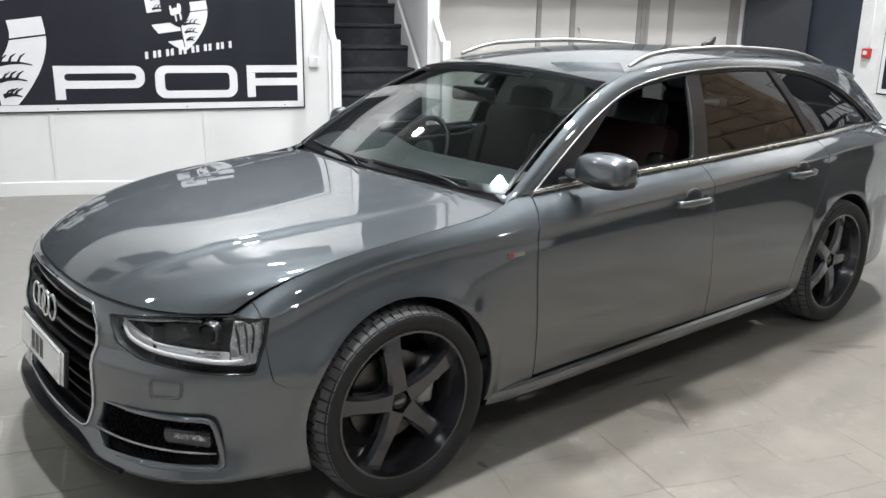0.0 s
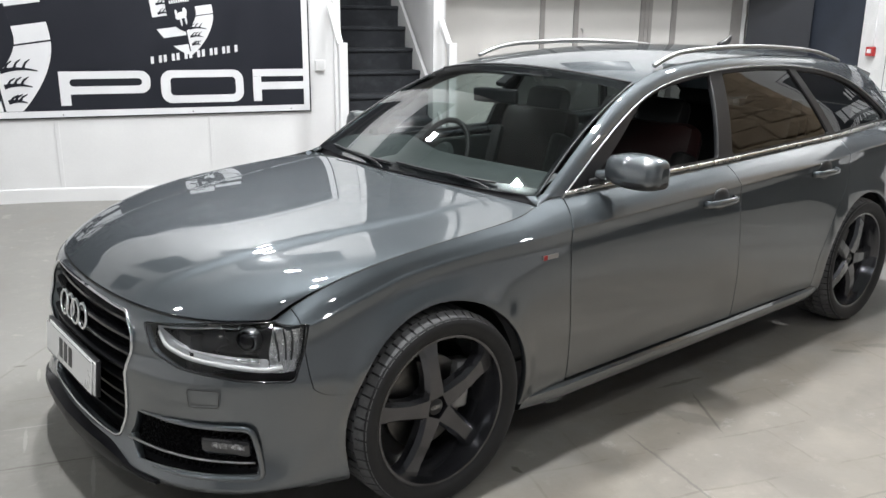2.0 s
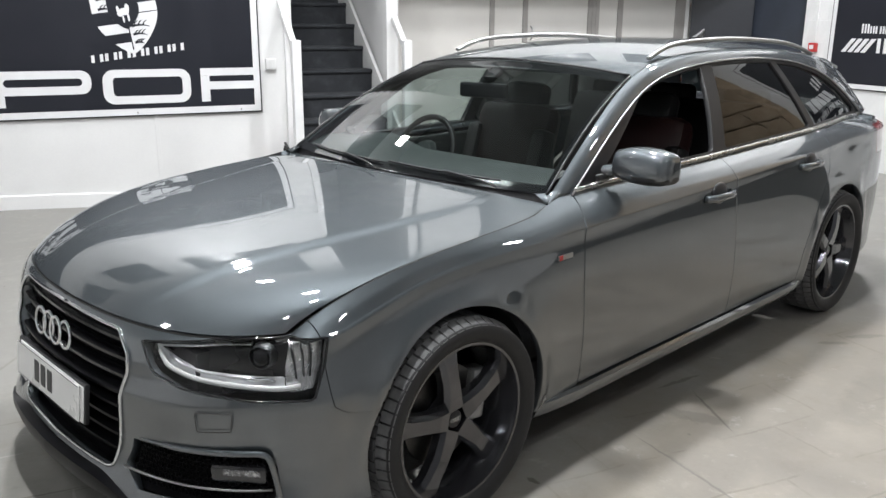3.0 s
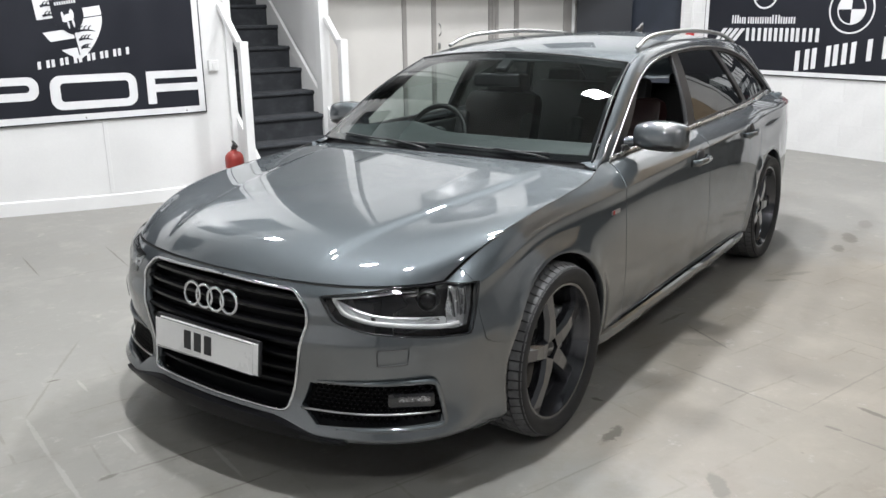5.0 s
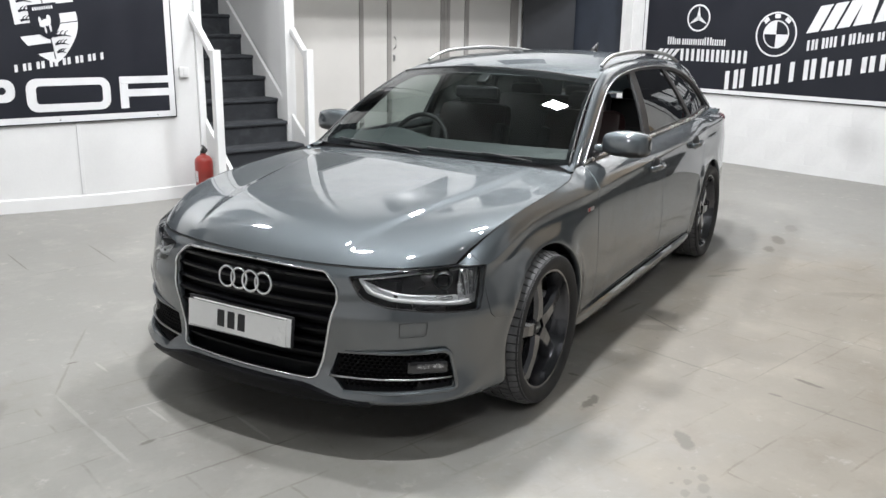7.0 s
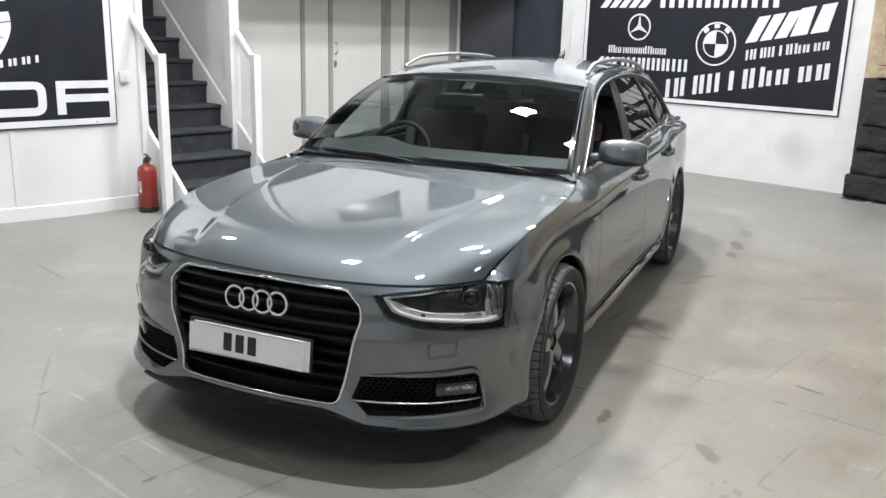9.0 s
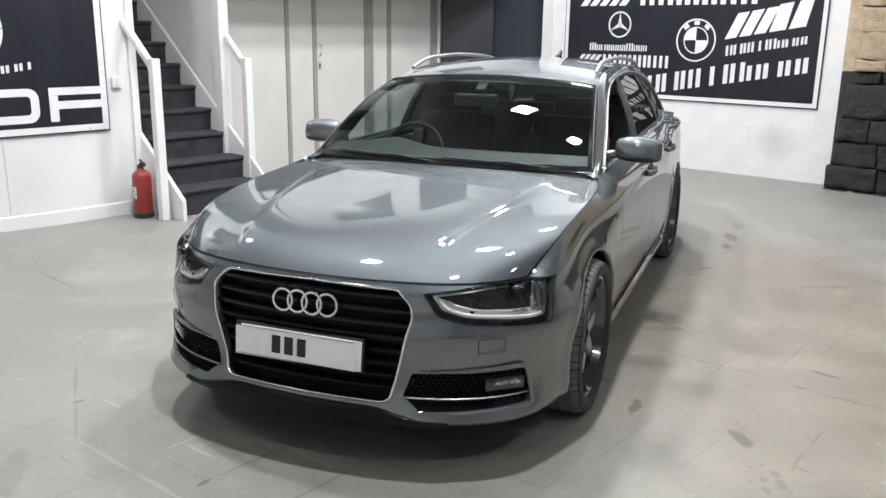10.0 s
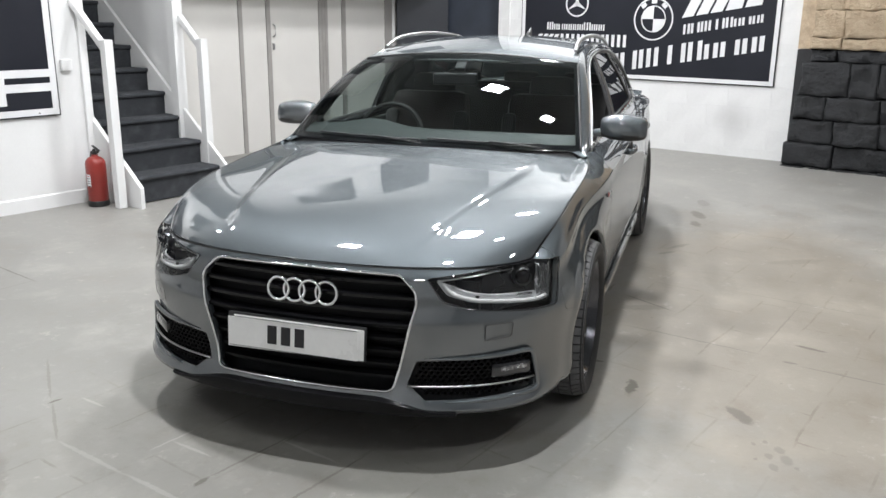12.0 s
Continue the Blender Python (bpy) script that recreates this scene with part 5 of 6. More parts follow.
def corner_piece(a, b):
    """The painted corner between the bonnet, the wing and the foot of the screen."""
    low = Vector(bonnet(0.985, 0.985)).lerp(Vector(side(s_of_x(0.5), 1.0)), a) - Vector((0, 0, 0.004))
    y = 0.95 + 0.04 * a
    high = Vector((0.425 + 0.118 * y * y - 0.004, 0.735 * y, 0.930)).lerp(Vector(cant(0.004, 1.0)), a)
    return low.lerp(high, b)


both("wing_corner", patch(corner_piece, lin(0, 1, 0.25), lin(0, 1, 0.25), [], 0.0, (1.9, 0, 0.3)), PAINT, car)
# rear body between the rail's end and the tailgate
U_SAMPLES = [U_EDGE(i / 300) for i in range(301)]
U_Y = flow(*[(p[0], p[1]) for p in U_SAMPLES[::20]])
U_Z = flow(*[(p[0], p[2]) for p in U_SAMPLES[::20]])
D_SAMPLES = [D_EDGE(i / 300) for i in range(301)]
D_Y = ramp(*[(p[0], p[1]) for p in D_SAMPLES[::6]])
D_Z = ramp(*[(p[0], p[2]) for p in D_SAMPLES[::6]])


def roof(x, w):
    y = w * U_Y(x)
    return (x, y, U_Z(x) + (0.034 + 0.006 * smooth(1.2, 1.9, x)) * (1 - w * w))


head = lambda y: 1.140 + 0.064 * (y / 0.598) ** 2
skin = patch(roof, lin(1.12, 3.42, 0.03), lin(-1, 1, 0.05), [lambda p: p[0] - head(p[1]), lambda p: 0.994 - abs(p[1]) / U_Y(p[0])], 0.01, (2, 0, -3))
part("roof", mk("roof", *skin[:2], PAINT, skin[2]), car, "grey painted roof")


def tailgate(x, w):
    y = w * U_Y(x)
    return (x + 0.10 * (1 - w * w), y, U_Z(x) + 0.034 * (1 - w * w))


back = patch(tailgate, lin(3.43, 3.66, 0.02), lin(-1, 1, 0.05), [], 0.0, (2, 0, 0))
part("tailgate_glass", mk("tailgate_glass", *back[:2], TINTED_GLASS, back[2]), car, "dark rear window")
part("spoiler", mk("spoiler", *patch(lambda x, w: (x + 0.14 * (1 - 0.5 * w * w), w * 0.50, 1.262 + 0.03 * (1 - w * w) - 0.25 * (x - 3.36)), lin(3.22, 3.42, 0.03), lin(-1, 1, 0.06), [], 0.03, (2, 0, -3))[:2], PAINT), car, "grey roof spoiler")
deck = patch(lambda x, w: (x, w * (0.76 - 1.1 * max(0, x - 3.45)), 0.985), lin(3.40, 3.76, 0.04), lin(-1, 1, 0.1), [], 0.02, (2, 0, -3))
part("tail_panel", mk("tail_panel", *deck[:2], PAINT, deck[2]), car)


def screen(y_n, v):
    """The windscreen: y_n from -1 to 1 across, v from the cowl up to the roof."""
    yb, yt = 0.735 * y_n, 0.598 * y_n
    b = Vector((0.425 + 0.118 * y_n * y_n, yb, 0.938 - 0.005 * y_n * y_n))
    t = Vector((1.138 + 0.064 * y_n * y_n, yt, 1.334 - 0.043 * y_n * y_n))
    p = b.lerp(t, v)
    return p + Vector((-0.5, 0, 0.86)) * 0.030 * math.sin(math.pi * min(max(v, 0), 1))


glass = patch(screen, lin(-1, 1, 0.05), lin(0, 1, 0.05), [], 0.0, (1.4, 0, 0.4))
windscreen = part("windscreen", mk("windscreen", *glass[:2], SCREEN_GLASS, glass[2]), car, "raked clear windscreen glass")
windscreen.visible_shadow = False
inset = Vector((0.002, 0, -0.004))
for bname, us, vs in (("screen_band", lin(-1, 1, 0.05), lin(0.93, 0.995, 0.03)), ("screen_band", lin(-1, 1, 0.05), lin(0.0, 0.055, 0.02)),
                     ("screen_band", lin(-1, -0.972, 0.014), lin(0.05, 0.935, 0.05)), ("screen_band", lin(0.972, 1, 0.014), lin(0.05, 0.935, 0.05))):
    g = patch(lambda a, b: Vector(screen(a, b)) + inset, us, vs, [], 0.0, (1.4, 0, 0.4))
    part(bname, mk(bname, *g[:2], GLOSS_BLACK, g[2]), car, "black printed edge of the windscreen")
for sgn in (1, -1):
    part("screen_seal", tube("screen_seal", [Vector(screen(sgn * 1.003, v)) for v in lin(0, 1, 0.05)], 0.0045, BLACK_TRIM), car, "black rubber seal")
part("screen_seal", tube("screen_seal", [Vector(screen(a, 1.004)) for a in lin(-1, 1, 0.1)], 0.006, BLACK_TRIM), car)
# plastic cowl under the glass
cowl = patch(lambda y, w: Vector((COWL(y), y, bonnet(1.0, y / 0.755)[2] - 0.028)).lerp(Vector(screen(y / 0.735, 0.03)) - Vector((0, 0, 0.008)), w), lin(-0.73, 0.73, 0.05), lin(0, 1, 0.25), [], 0.0, (0.4, 0, -3))
part("cowl", mk("cowl", *cowl[:2], BLACK_TRIM, cowl[2]), car, "black plastic cowl")
# mirror foot plate and sensor behind the glass
part("sensor_cover", box("sensor_cover", (0.08, 0.06, 0.025), BLACK_TRIM, Vector(screen(0, 0.90)) + Vector((0.01, 0, -0.03)), 0.008, Matrix.Rotation(-0.5, 4, "Y")), car)
part("rear_view_mirror", box("rear_view_mirror", (0.03, 0.24, 0.065), BLACK_TRIM, (1.03, 0.02, 1.205), 0.014, Matrix.Rotation(0.2, 4, "Z")), car)


def wiper(y0, y1):
    """An arm and its blade lying along the foot of the glass."""
    pts = [Vector(screen(a / 0.735, 0.045 + 0.012 * math.sin(3 * (a - y0)))) + Vector((-0.004, 0, 0.008)) for a in lin(y0, y1, 0.06)]
    return pts


for y0, y1 in ((0.58, 0.02), (-0.02, -0.56)):
    pts = wiper(y0, y1)
    w = part("wiper", tube("wiper", pts, 0.0045, BLACK_TRIM, 6), car, "black wiper blade")
    arm = [pts[len(pts) // 2] + Vector((-0.002, 0, 0.006)), pts[-2] + Vector((-0.025, 0, -0.004)), pts[-1] + Vector((-0.06, -0.03, -0.01))]
    part("arm", tube("arm", arm, 0.005, BLACK_TRIM, 6, 0.6), w)

# side windows and their black frames
BELT = lambda x: TOP(x) + 0.012


def window_skin(x, w):
    """The plane of the side glass; w runs from the belt to the roof rail."""
    z0, z1 = BELT(x), max(D_Z(x), BELT(x) + 0.002)
    z = z0 + (z1 - z0) * w
    k = (z - z0) / 0.36
    yb = belt_y(x) - 0.006
    full = max((D_Z(x) - z0) / 0.36, 0.06)
    y = yb + (D_Y(x) - 0.010 - yb) * min(k / full, 1.2) + 0.014 * math.sin(math.pi * min(max(w, 0), 1)) * min(full, 1)
    return (x, y, z)


BELT_PTS = [side(s_of_x(x), 1.0) for x in lin(0.55, 3.5, 0.1)]
belt_y = ramp(*[(p[0], p[1]) for i, p in enumerate(BELT_PTS) if i == 0 or p[0] > BELT_PTS[i - 1][0] + 1e-4])


def bar_clip(za, xa, zb, xb):
    """Positive behind a straight leaning line."""
    return lambda p: p[0] - (xa + (xb - xa) * (p[2] - za) / (zb - za))


FW0 = bar_clip(0.93, 0.775, 1.26, 1.245)
FW1 = bar_clip(0.95, 1.625, 1.33, 1.735)
RW0 = bar_clip(0.95, 1.725, 1.33, 1.830)
RW1 = bar_clip(0.97, 2.60, 1.32, 2.40)
QW0 = bar_clip(0.97, 2.66, 1.32, 2.46)
EDGE_IN = 0.020
room_top = lambda p: D_Z(p[0]) - p[2] - EDGE_IN
room_low = lambda p: p[2] - BELT(p[0]) - 0.010
wx = lin(0.66, 3.45, 0.02)
wv = lin(0, 1, 0.06)
in_front = lambda p: min(FW0(p), -FW1(p), room_top(p), room_low(p))
in_rear = lambda p: min(RW0(p), -RW1(p), room_top(p), room_low(p))
in_quarter = lambda p: min(QW0(p), 3.36 - p[0], room_top(p), room_low(p))
frame_geo = patch(window_skin, wx, wv, [lambda p: -in_front(p), lambda p: -in_rear(p), lambda p: -in_quarter(p)], 0.022, (1.9, 0, 0.9))
both("window_frame", frame_geo, BLACK_TRIM, car, "black window frames and pillars")
inner = lambda x, w: Vector(window_skin(x, w)) + Vector((0, -0.009, 0))
for name, clip, mat, sides in (("front_window", in_front, CLEAR_GLASS, (1,)), ("rear_window", in_rear, TINTED_GLASS, (1, -1)), ("quarter_window", in_quarter, TINTED_GLASS, (1, -1))):
    g = patch(inner, wx, wv, [lambda p, c=clip: c(p) + 0.008], 0.0, (1.9, 0, 0.9))
    for sgn in sides:
        gg = mirrored(g) if sgn < 0 else (g[0], [f[::-1] for f in g[1]], [-n for n in g[2]])
        ob = part(name, mk(name, *gg[:2], mat, gg[2]), car, "tinted side window" if mat is TINTED_GLASS else "clear side window")
        ob.visible_shadow = False
# bright trim round the windows
for sgn in (1, -1):
    flip = lambda p: Vector((p[0], sgn * p[1], p[2]))
    part("window_trim", tube("window_trim", [flip(Vector(D_EDGE(t)) + Vector((0, 0.006, -0.004))) for t in lin(0.0, 1, 0.02)], 0.0040, SATIN, 8, 0.8), car, "bright trim over the windows")
    belt = [flip((x, belt_y(x) + 0.006, TOP(x) + 0.006)) for x in lin(0.655, 3.44, 0.06)]
    part("belt_trim", tube("belt_trim", belt, 0.0085, TRIM, 8, 1.25), car, "bright trim along the window line")
    # roof rail
    rp = hermite([(1.40, 0.555, 1.352), (1.50, 0.548, 1.385), (1.75, 0.540, 1.412), (2.1, 0.535, 1.418), (2.5, 0.528, 1.404), (2.85, 0.52, 1.372), (3.05, 0.518, 1.33)])
    part("roof_rail", tube("roof_rail", [flip(rp(t)) for t in lin(0, 1, 0.03)], lambda t: 0.0165 * (0.75 + 0.25 * math.sin(math.pi * t)), SATIN, 10, 0.75), car, "bright aluminium roof rail")
part("roof_aerial", tube("roof_aerial", [(2.72, 0, 1.385), (2.76, 0, 1.405), (2.80, 0, 1.435), (2.815, 0, 1.45)], lambda t: 0.024 * (1 - 0.8 * t), BLACK_TRIM, 8, 1.6), car, "small fin aerial")


# ---- door mirrors and handles ----
def mirror_shell():
    """A boxy rounded shell, carried outwards along y, with a dark lower edge; open side to the rear."""
    rows = ((-0.120, 0.045, 0.060, 0.006), (-0.117, 0.058, 0.078, 0.005), (-0.105, 0.072, 0.100, 0.004), (-0.06, 0.086, 0.122, 0.003), (-0.01, 0.094, 0.130, 0.002),
            (0.04, 0.094, 0.128, 0.0), (0.085, 0.088, 0.118, -0.002), (0.110, 0.076, 0.104, -0.003), (0.121, 0.056, 0.082, -0.003), (0.124, 0.030, 0.050, -0.003))
    verts, faces, n = [], [], 32
    e = lambda c, q: math.copysign(abs(c) ** q, c)
    for y, d, h, up in rows:
        for j in range(n):
            a = 2 * math.pi * j / n
            x, z = e(math.cos(a), 0.50), e(math.sin(a), 0.46)
            x = x * d * (0.95 if x < 0 else 0.42)
            x *= 1.0 - 0.22 * max(z, 0) if x < 0 else 1.0
            verts.append((x + 0.20 * y * 0.5, y, z * h * 0.54 + up))
    for i in range(len(rows) - 1):
        for j in range(n):
            faces.append((i * n + j, i * n + (j + 1) % n, (i + 1) * n + (j + 1) % n, (i + 1) * n + j))
    faces += [tuple(range(n)), tuple(range((len(rows) - 1) * n, len(rows) * n))]
    me = mk("shell", verts, faces, PAINT)
    bm = bmesh.new()
    bm.from_mesh(me)
    bmesh.ops.recalc_face_normals(bm, faces=bm.faces)
    for f in bm.faces:
        c = f.calc_center_median()
        if c.z < -0.036:
            f.material_index = 1
    bm.to_mesh(me)
    bm.free()
    me.materials.append(BLACK_TRIM)
    me.shade_smooth()
    return me


SHELL = mirror_shell()
for sgn in (1, -1):
    h = new("door_mirror")
    h.parent = car
    h.matrix_basis = pose(0.912, sgn * 0.890, 1.006) @ Matrix.Diagonal((0.95, 0.92 * sgn, 0.90, 1))
    tagged(h, "grey painted door mirror on a dark arm")
    part("shell", SHELL, h)
    part("arm", tube("arm", [(-0.02, -0.07, -0.026), (-0.040, -0.115, -0.028), (-0.058, -0.160, -0.032), (-0.066, -0.178, -0.034)], lambda t: 0.027 - 0.004 * t, PAINT, 12, 0.95), h, "grey painted mirror arm")
    part("foot", box("foot", (0.09, 0.045, 0.045), BLACK_TRIM, (-0.080, -0.160, -0.062), 0.014), h, "black mirror foot")
    part("glass", box("glass", (0.003, 0.165, 0.080), CHROME, (0.0395, 0.0, 0.004), 0.001, Matrix.Rotation(-0.22, 4, "Z")), h, "mirror glass")


def handle(x, z, pair):
    s = s_of_x(x)
    v = min((k / 200 for k in range(120, 180)), key=lambda w: abs(side(s, w)[2] - z))
    p = Vector(side(s, v))
    for k, sgn in enumerate((1, -1)):
        at = Vector((p.x, sgn * p.y, p.z))
        flip = lambda q: (q[0], sgn * q[1], q[2])
        h = part("door_handle", tube("door_handle", [flip(q) for q in ((-0.105, 0.0, 0), (-0.098, 0.020, 0), (-0.07, 0.030, 0.001), (0, 0.034, 0.002), (0.07, 0.030, 0.001), (0.098, 0.020, 0), (0.105, 0.0, 0))], 0.0125, PAINT, 10, 1.25), pair[k], "grey painted pull handle", Matrix.Translation(at))
        # no hollow is cut: a flat black bulge stands for its shade
        bm = bmesh.new()
        made = bmesh.ops.create_uvsphere(bm, u_segments=20, v_segments=10, radius=1)["verts"]
        bmesh.ops.transform(bm, matrix=Matrix.Diagonal((0.060, 0.016, 0.046, 1)), verts=made)
        part("recess", mesh_of(bm, "recess", BLACK_TRIM, False), h, "flat black oval standing for the shade in the handle's hollow", pose(0.004, sgn * 0.001, 0.010))


handle(1.483, 0.776, doors_f)
handle(2.335, 0.788, doors_r)
# small badge on the wing
bp = Vector(side(s_of_x(0.475), 0.56))
part("wing_badge", box("wing_badge", (0.075, 0.006, 0.017), SATIN, (bp.x, -bp.y - 0.001, 0.757), 0.002), car, "small bright badge")
part("wing_badge", box("wing_badge", (0.018, 0.0065, 0.0165), ALARM_RED, (bp.x - 0.026, -bp.y - 0.0018, 0.757), 0.001), car, "red end of the badge")

SLAT_BLACK = plain("slat_black", (0.005, 0.005, 0.006), 0.36)
SLAT_BLACK.node_tree.nodes["Principled BSDF"].inputs["Specular IOR Level"].default_value = 0.18
SLAT_GLOSS = plain("slat_gloss", (0.006, 0.006, 0.007), 0.16)
SLAT_GLOSS.node_tree.nodes["Principled BSDF"].inputs["Specular IOR Level"].default_value = 0.35
FOG_GREY = plain("fog_reflector", (0.30, 0.30, 0.31), 0.25, 1.0, vary=0.7, scale=60, grain=120, relief=0.004)
# ---- nose ----
SEEN = {}


def level(s, z):
    """The point of the skin at that height."""
    lo, hi = 0.0, 1.0
    for _ in range(13):
        m = (lo + hi) / 2
        if side(s, m)[2] < z:
            lo = m
        else:
            hi = m
    return side(s, lo)


def nose_x(y, z):
    """How far forward the bumper's skin stands."""
    y = abs(y)
    key = (round(y, 4), round(z, 4))
    if key in SEEN:
        return SEEN[key]
    lo, hi = 0.0, 0.30
    for _ in range(16):
        m = (lo + hi) / 2
        if PLAN(m)[1] < y:
            lo = m
        else:
            hi = m
    SEEN[key] = level(lo, z)[0]
    return SEEN[key]


def corner(q, z, back=0.0):
    """A point on the skin at the angle q round the corner of the nose."""
    lo, hi = 0.0, 0.35
    for _ in range(16):
        m = (lo + hi) / 2
        p = level(m, z)
        if math.atan2(p[1], 0.2 - p[0]) < q:
            lo = m
        else:
            hi = m
    d = PLAN(lo + 2e-3) - PLAN(max(lo - 2e-3, 0))
    n = Vector((d[1], -d[0], 0)).normalized()
    return Vector((p[0], p[1], z)) + n * back


def front(y, z, back=0.0):
    return Vector((nose_x(y, z) + back, y, z))


GR_OUT = [(0.0, 0.690), (0.352, 0.684), (0.408, 0.632), (0.412, 0.59), (0.340, 0.290), (0.315, 0.280), (0.0, 0.279)]
grille = new("grille")
grille.parent = car
tagged(grille, "black slatted grille in a chrome frame")
grille_path = [front(y, z, -0.002) for y, z in rounded(GR_OUT + [(-y, z) for y, z in GR_OUT[-2:0:-1]], 0.022, 0.03)]
part("surround", tube("surround", grille_path, 0.0055, CHROME, 8, 1.0, (1, 0, 0.2)), grille, "chrome grille frame")
gback = patch(lambda y, z: (nose_x(y, z) + 0.055, y, z), lin(-0.43, 0.43, 0.05), lin(0.26, 0.70, 0.05), [], 0.0, (1.4, 0, 0.5))
part("backing", mk("backing", *gback[:2], SLAT_BLACK, gback[2]), grille)
for k, z in enumerate((0.652, 0.604, 0.556, 0.508, 0.460, 0.412, 0.364, 0.322)):
    w = 0.355 + 0.05 * smooth(0.69, 0.63, z) - 0.075 * smooth(0.58, 0.29, z)
    verts, faces = [], []
    for i, y in enumerate(lin(-w, w, 0.03)):
        x = nose_x(y, z)
        for dx, dz in ((0.022, 0.010), (0.012, 0.007), (0.013, -0.003), (0.030, -0.010), (0.05, -0.010), (0.05, 0.010)):
            verts.append((x + dx, y, z + dz))
    cnt = len(verts) // 6
    for i in range(cnt - 1):
        for j in range(6):
            faces.append((i * 6 + j, i * 6 + (j + 1) % 6, (i + 1) * 6 + (j + 1) % 6, (i + 1) * 6 + j))
    me = mk("slat", verts, faces, SLAT_GLOSS if z > 0.55 else SLAT_BLACK)
    me.set_sharp_from_angle(angle=radians(35))
    part("slat", me, grille)


def torus(name, big, small, material, n=36, k=10):
    verts, faces = [], []
    for i in range(n):
        a = 2 * math.pi * i / n
        for j in range(k):
            b = 2 * math.pi * j / k
            r = big + small * math.cos(b)
            verts.append((small * 0.8 * math.sin(b), r * math.cos(a), r * math.sin(a)))
    for i in range(n):
        for j in range(k):
            faces.append((i * k + j, i * k + (j + 1) % k, ((i + 1) % n) * k + (j + 1) % k, ((i + 1) % n) * k + j))
    return mk(name, verts, faces, material)


RING = torus("ring", 0.0392, 0.0056, CHROME)
for k in range(4):
    y = (-1.5 + k) * 0.0600
    part("ring", RING, grille, "chrome ring", pose(nose_x(y, 0.612) - 0.016 - 0.003 * (k % 2), y - 0.012, 0.613, 0, 8))

plate = new("number_plate")
plate.parent = car
tagged(plate, "white front plate with dark character bars")
plate.matrix_basis = pose(nose_x(0, 0.45) - 0.022, 0.012, 0.450, 0, 6)
part("carrier", box("carrier", (0.014, 0.53, 0.12), BLACK_TRIM, (0.012, 0, 0), 0.003), plate)
part("sheet", box("sheet", (0.003, 0.50, 0.108), PLATE_WHITE, (0.003, -0.010, -0.002), 0.001), plate)
part("sheet", box("sheet", (0.003, 0.50, 0.108), PLATE_WHITE, (-0.002, 0.010, -0.006), 0.001, Matrix.Rotation(-0.012, 4, "X")), plate, "second white sheet laid over")
for k in range(3):
    part("character_bar", box("character_bar", (0.0015, 0.036, 0.066), INK, (-0.0042, 0.085 - 0.053 * k, -0.004), 0.0), plate)
for a, b, c, d in ((-0.236, 0.046, 0.256, 0.0478), (-0.236, -0.0585, 0.256, -0.0567)):
    part("line", between("line", (-0.0043, a + 0.004, b), (-0.0036, c - 0.004, d), BLACK_TRIM), plate)
for y in (-0.235, -0.19):
    part("screw", box("screw", (0.003, 0.012 if y > -0.2 else 0.008, 0.006), INK, (0.001, y, 0.047)), plate)

